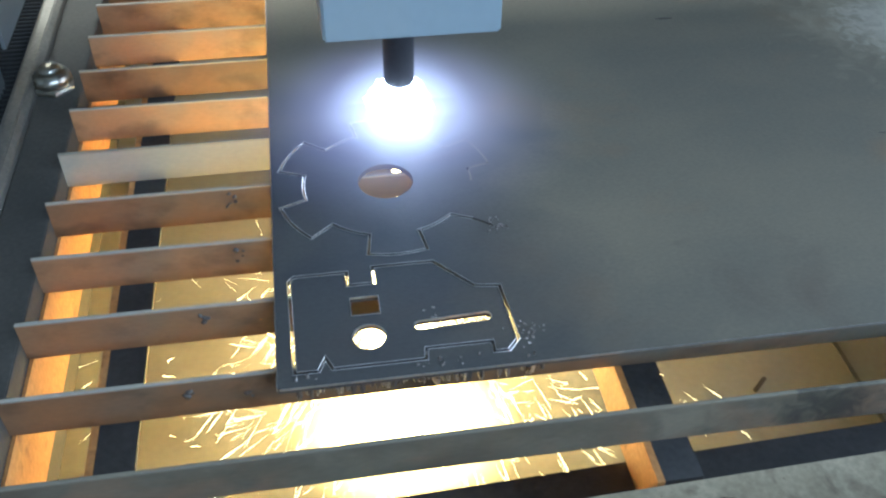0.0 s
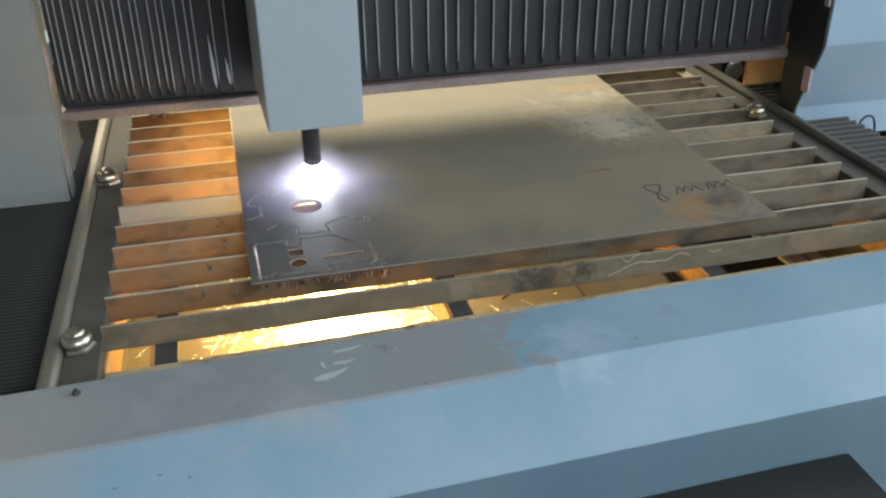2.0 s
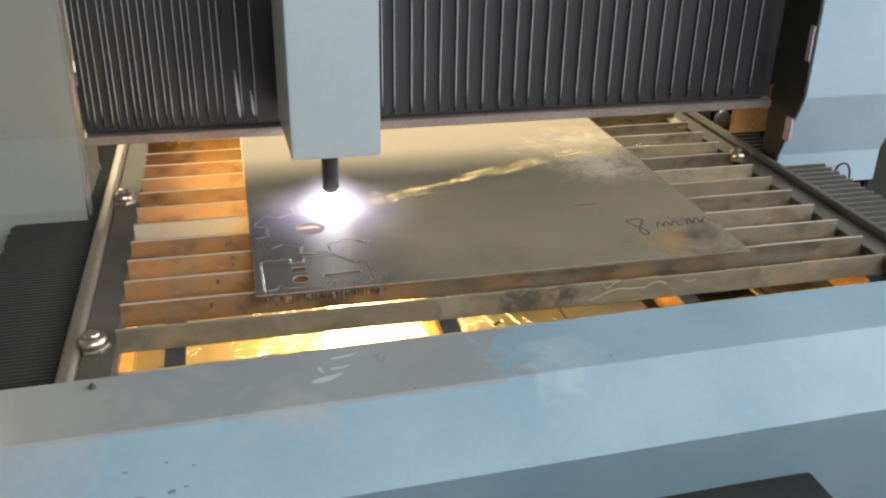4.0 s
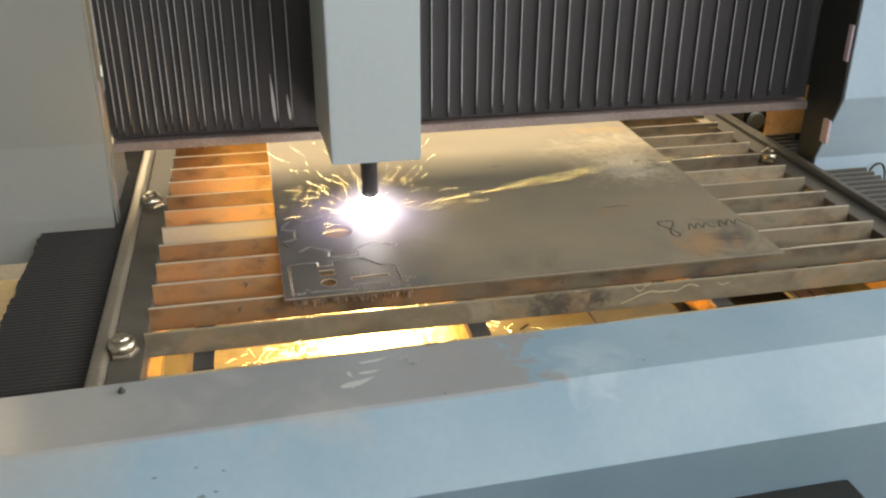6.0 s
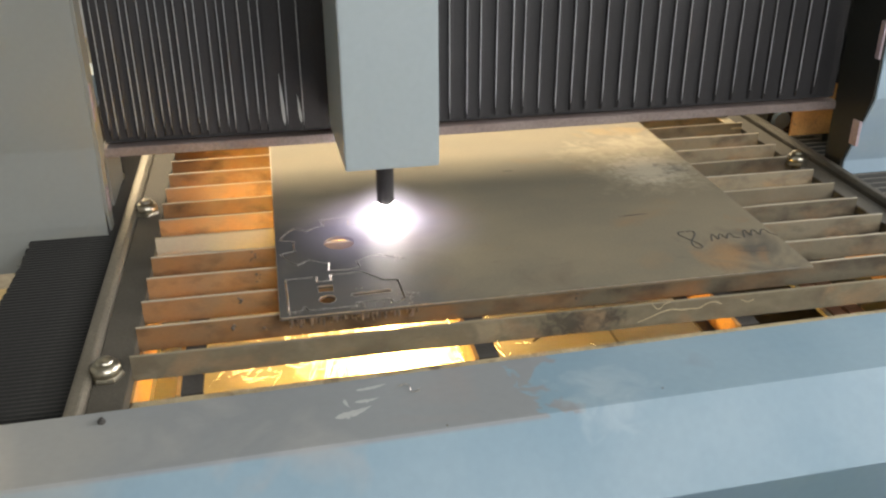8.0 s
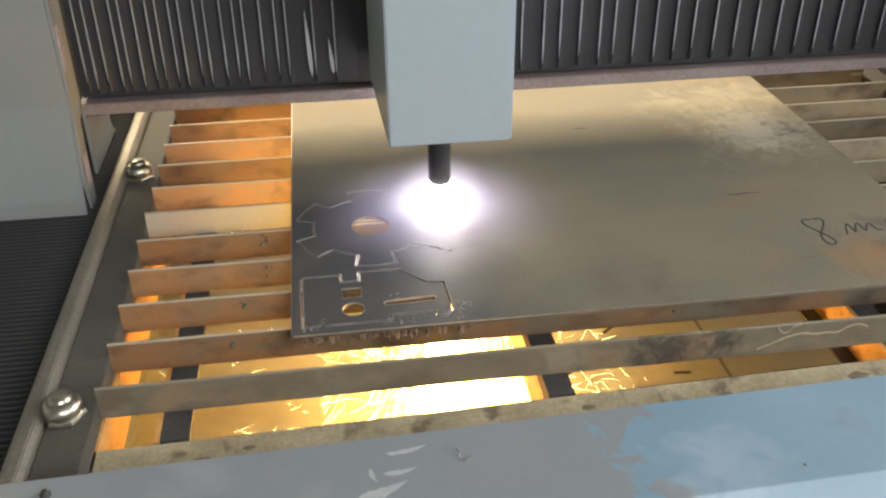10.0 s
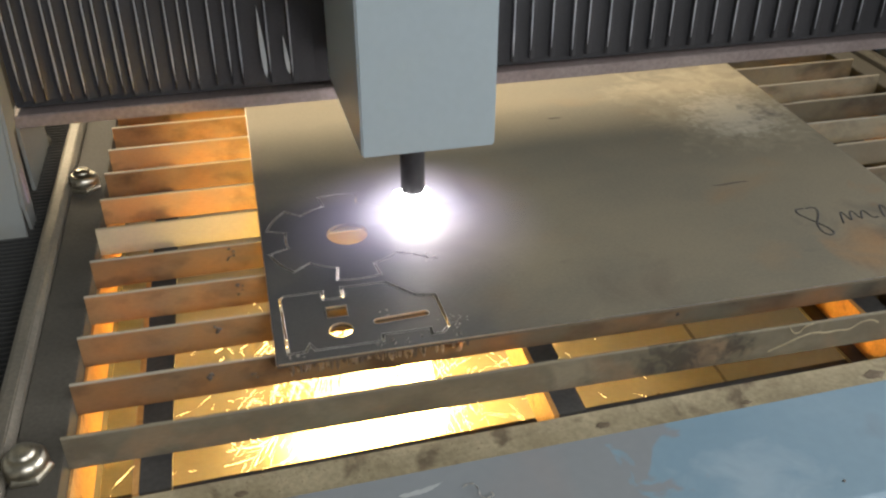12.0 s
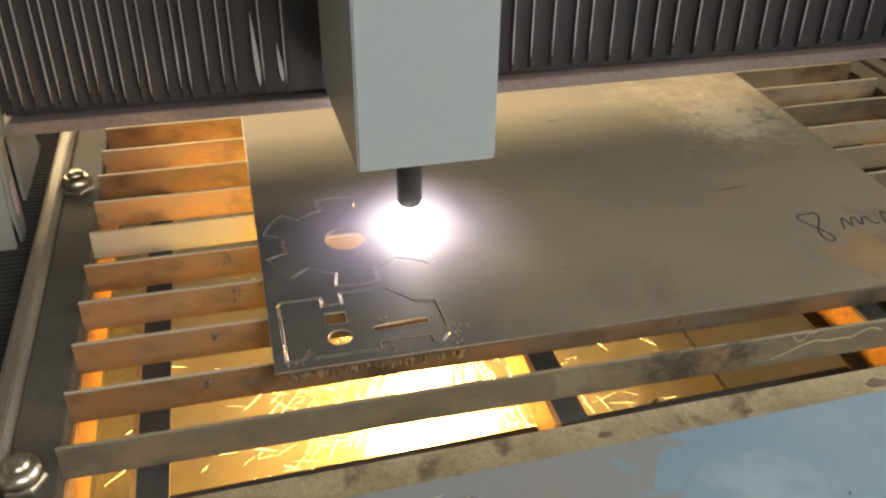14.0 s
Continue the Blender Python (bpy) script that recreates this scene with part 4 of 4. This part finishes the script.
def small_things():
    r = random.Random(8)
    for k, (x, y) in enumerate(((0.75, 0.93), (0.82, 1.02), (0.62, 0.80), (1.02, 0.86), (0.55, 1.05), (0.9, 0.75), (-0.05, 0.9), (0.7, 1.2))):
        bm = bmesh.new()
        add_box(bm, -0.02, 0.02, -0.004, 0.004, 0, 0.004, bevel=0.0015)
        for v in bm.verts:
            v.co.y += 4 * v.co.x ** 2 * (1 if k % 2 else -1)
        o = part("scrap_strip", bm, SLAG)
        o.matrix_world = pose(x, y, 0.331, 0, 0, r.uniform(0, 180))
        tagged(o, "small dark steel offcut on the tray", "scrap", group="offcuts on the tray")
    for x, y in ((-0.246, 1.70), (-0.215, 1.705)):
        o = part("bolt", lathe([(0.010, 0), (0.010, 0.008), (0.006, 0.009), (0.006, 0.034), (0.0, 0.035)], 6), CHROME)
        o.matrix_world = pose(x, y, 0.806, 0, 68, 30)
        tagged(o, "loose bright hexagon bolt lying across a slat", "bolt", group="loose bolts")
    # slag lumps stuck on the slats
    for x, k, dz in ((-0.113, 1, -0.022), (-0.10, 2, -0.018), (-0.08, 4, -0.02), (0.62, 1, -0.02), (0.30, 1, -0.01), (-0.06, 3, -0.02),
                     (-0.05, 1, -0.03), (0.02, 1, -0.03), (0.045, 1, -0.024), (-0.075, 4, -0.026), (0.545, 1, -0.015)):
        bm = bmesh.new()
        for _ in range(4):
            lump(bm, (x + r.gauss(0, 0.005), SLATS[k] - 0.0015, 0.797 + dz + r.gauss(0, 0.005)), r.uniform(0.0018, 0.0042), 0.9)
        bmesh.ops.remove_doubles(bm, verts=bm.verts, dist=0.0012)
        tagged(part("slag_lump", bm, SLAG, smooth=True), "dark slag crust stuck on a slat", "slag", group="slag on the slats")
    cu = bpy.data.curves.new("hose", "CURVE")
    cu.dimensions, cu.bevel_depth = "3D", 0.0035
    sp = cu.splines.new("NURBS")
    line = [(1.775, 1.20, 0.74), (1.785, 1.20, 0.775), (1.81, 1.20, 0.788), (1.838, 1.20, 0.77), (1.845, 1.20, 0.70), (1.86, 1.20, 0.0)]
    sp.points.add(len(line) - 1)
    for pt, p in zip(sp.points, line):
        pt.co = (*p, 1)
    sp.use_endpoint_u = True
    cu.materials.append(PLAIN_BLACK)
    tagged(new("hose", cu), "thin black hose looping beside the bellows", "hose")
    o = part("board", box(-0.95, -0.64, 0.7, 1.5, 0.0, 0.50, bevel=0.004), CARD)
    tagged(o, "tan board box standing beside the machine", "box")


small_things()


def paint_marks():
    """Pale wavy marks on the face of the foremost slat."""
    y = SLATS[0] - 0.0042
    for k, line in enumerate(([(0.70, 0.750), (0.725, 0.759), (0.75, 0.770), (0.775, 0.775), (0.795, 0.769), (0.815, 0.772), (0.835, 0.768), (0.85, 0.780), (0.87, 0.783), (0.885, 0.775)], [(0.728, 0.793), (0.733, 0.784), (0.741, 0.777), (0.750, 0.780), (0.753, 0.789), (0.768, 0.792)], [(0.93, 0.780), (0.945, 0.772), (0.96, 0.778)])):
        line = [(x + 0.018, z + 0.004) for x, z in line]
        for _ in range(2):
            line = [line[0]] + [(p[0] + f * (q[0] - p[0]), p[1] + f * (q[1] - p[1])) for p, q in zip(line, line[1:]) for f in (0.25, 0.75)] + [line[-1]]
        bm = bmesh.new()
        rows = [[bm.verts.new((x, yy, z + h)) for yy, h in ((y, -0.0013), (y, 0.0013), (y + 0.003, 0.0013), (y + 0.003, -0.0013))] for x, z in line]
        for a, b in zip(rows, rows[1:]):
            for i in range(4):
                bm.faces.new((a[i], a[(i + 1) % 4], b[(i + 1) % 4], b[i]))
        bm.faces.new(rows[0])
        bm.faces.new(rows[-1][::-1])
        bmesh.ops.recalc_face_normals(bm, faces=bm.faces)
        part("chalk_mark", bm, CREAM, table, "pale wavy chalk mark on a slat")


paint_marks()


# ---- movement ----
def motions():
    times = [i * 0.5 for i in range(29)]
    walk(GANTRY, [(t, pose(0, torch_at(t)[1], 0)) for t in times])
    walk(HEAD, [(t, pose(*torch_at(t), 0)) for t in times])
    walk(JETTHING, [(t, pose(*torch_at(t), 0)) for t in times])
    still = torch_at(3.0)[0]
    for o, share in PLEATS:
        walk(o, [(t, pose(share * (torch_at(t)[0] - still), 0, 0)) for t in (0.0, 2.0, 4.0, 6.0, 8.0, 10.0, 11.0, 12.0, 14.0)])
    drift = [(0.0, -0.02, -0.19), (0.5, 0.0, -0.12), (1.0, 0.02, 0.0), (1.5, 0.03, 0.05), (2.5, 0.13, 0.10), (3.0, 0.22, 0.12), (3.7, 0.16, 0.13), (5.8, 0.0, 0.17), (6.5, -0.02, 0.17), (7.2, 0.0, 0.16), (9.5, 0.07, 0.04), (10.5, 0.06, 0.02),
             (11.5, -0.15, -0.03), (12.5, -0.08, -0.02), (13.0, 0.0, -0.01), (14.0, 0.05, 0.0)]
    walk(SPLASH, [(t, pose(dx, dy, 0.337)) for t, dx, dy in drift])
    r = random.Random(4)
    for shower in SHOWERS:
        rows, turn = [], 0.0
        for i in range(57):
            turn += r.uniform(-40, 40)
            t = i * 0.25
            x, y = torch_at(t)
            before = max((row for row in drift if row[0] <= t), key=lambda row: row[0])
            rows.append((t, pose(x + 0.7 * before[1], y + 0.5 * before[2], r.uniform(-0.012, 0.0), 0, 0, turn)))
        walk(shower, rows)
    spray = [(0.0, -0.12, 20), (2.55, -0.12, 18), (2.75, 0.0, 16), (3.0, 0.0, 14), (3.7, 0.0, 16), (5.8, 0.0, 10), (6.5, 0.0, 12), (7.2, 0.0, 9), (7.5, -0.12, 10),
             (8.5, -0.12, 80), (9.5, -0.12, 140), (10.7, -0.12, 176), (10.9, 0.0, 176), (11.65, 0.0, 180), (11.85, -0.12, 180), (14.0, -0.12, 180)]
    walk(SPRAY, [(t, pose(*torch_at(t), z, 0, 0, a)) for t, z, a in spray])
    burst = [(0.0, -0.4, 0), (5.3, -0.4, 0), (5.7, 0.0, 20), (6.05, 0.0, 50), (6.18, -0.4, 60), (14.0, -0.4, 60)]
    walk(BURST, [(t, pose(*torch_at(t), z, 0, 0, a)) for t, z, a in burst])
    for o, c, a, t in SLIVERS:
        up, down = pose(c.x, c.y, 0, 0, 0, a), pose(c.x, c.y, -0.466, 0, 0, a)
        rows = [(0.0, up)] if t > 0.15 else []
        rows += [(max(t - 0.07, 0.0), up)] if t > 0.3 else []
        rows += [(t + 0.2, down), (14.0, down)] if t < 13.7 else [(14.0, up)]
        walk(o, rows)


motions()
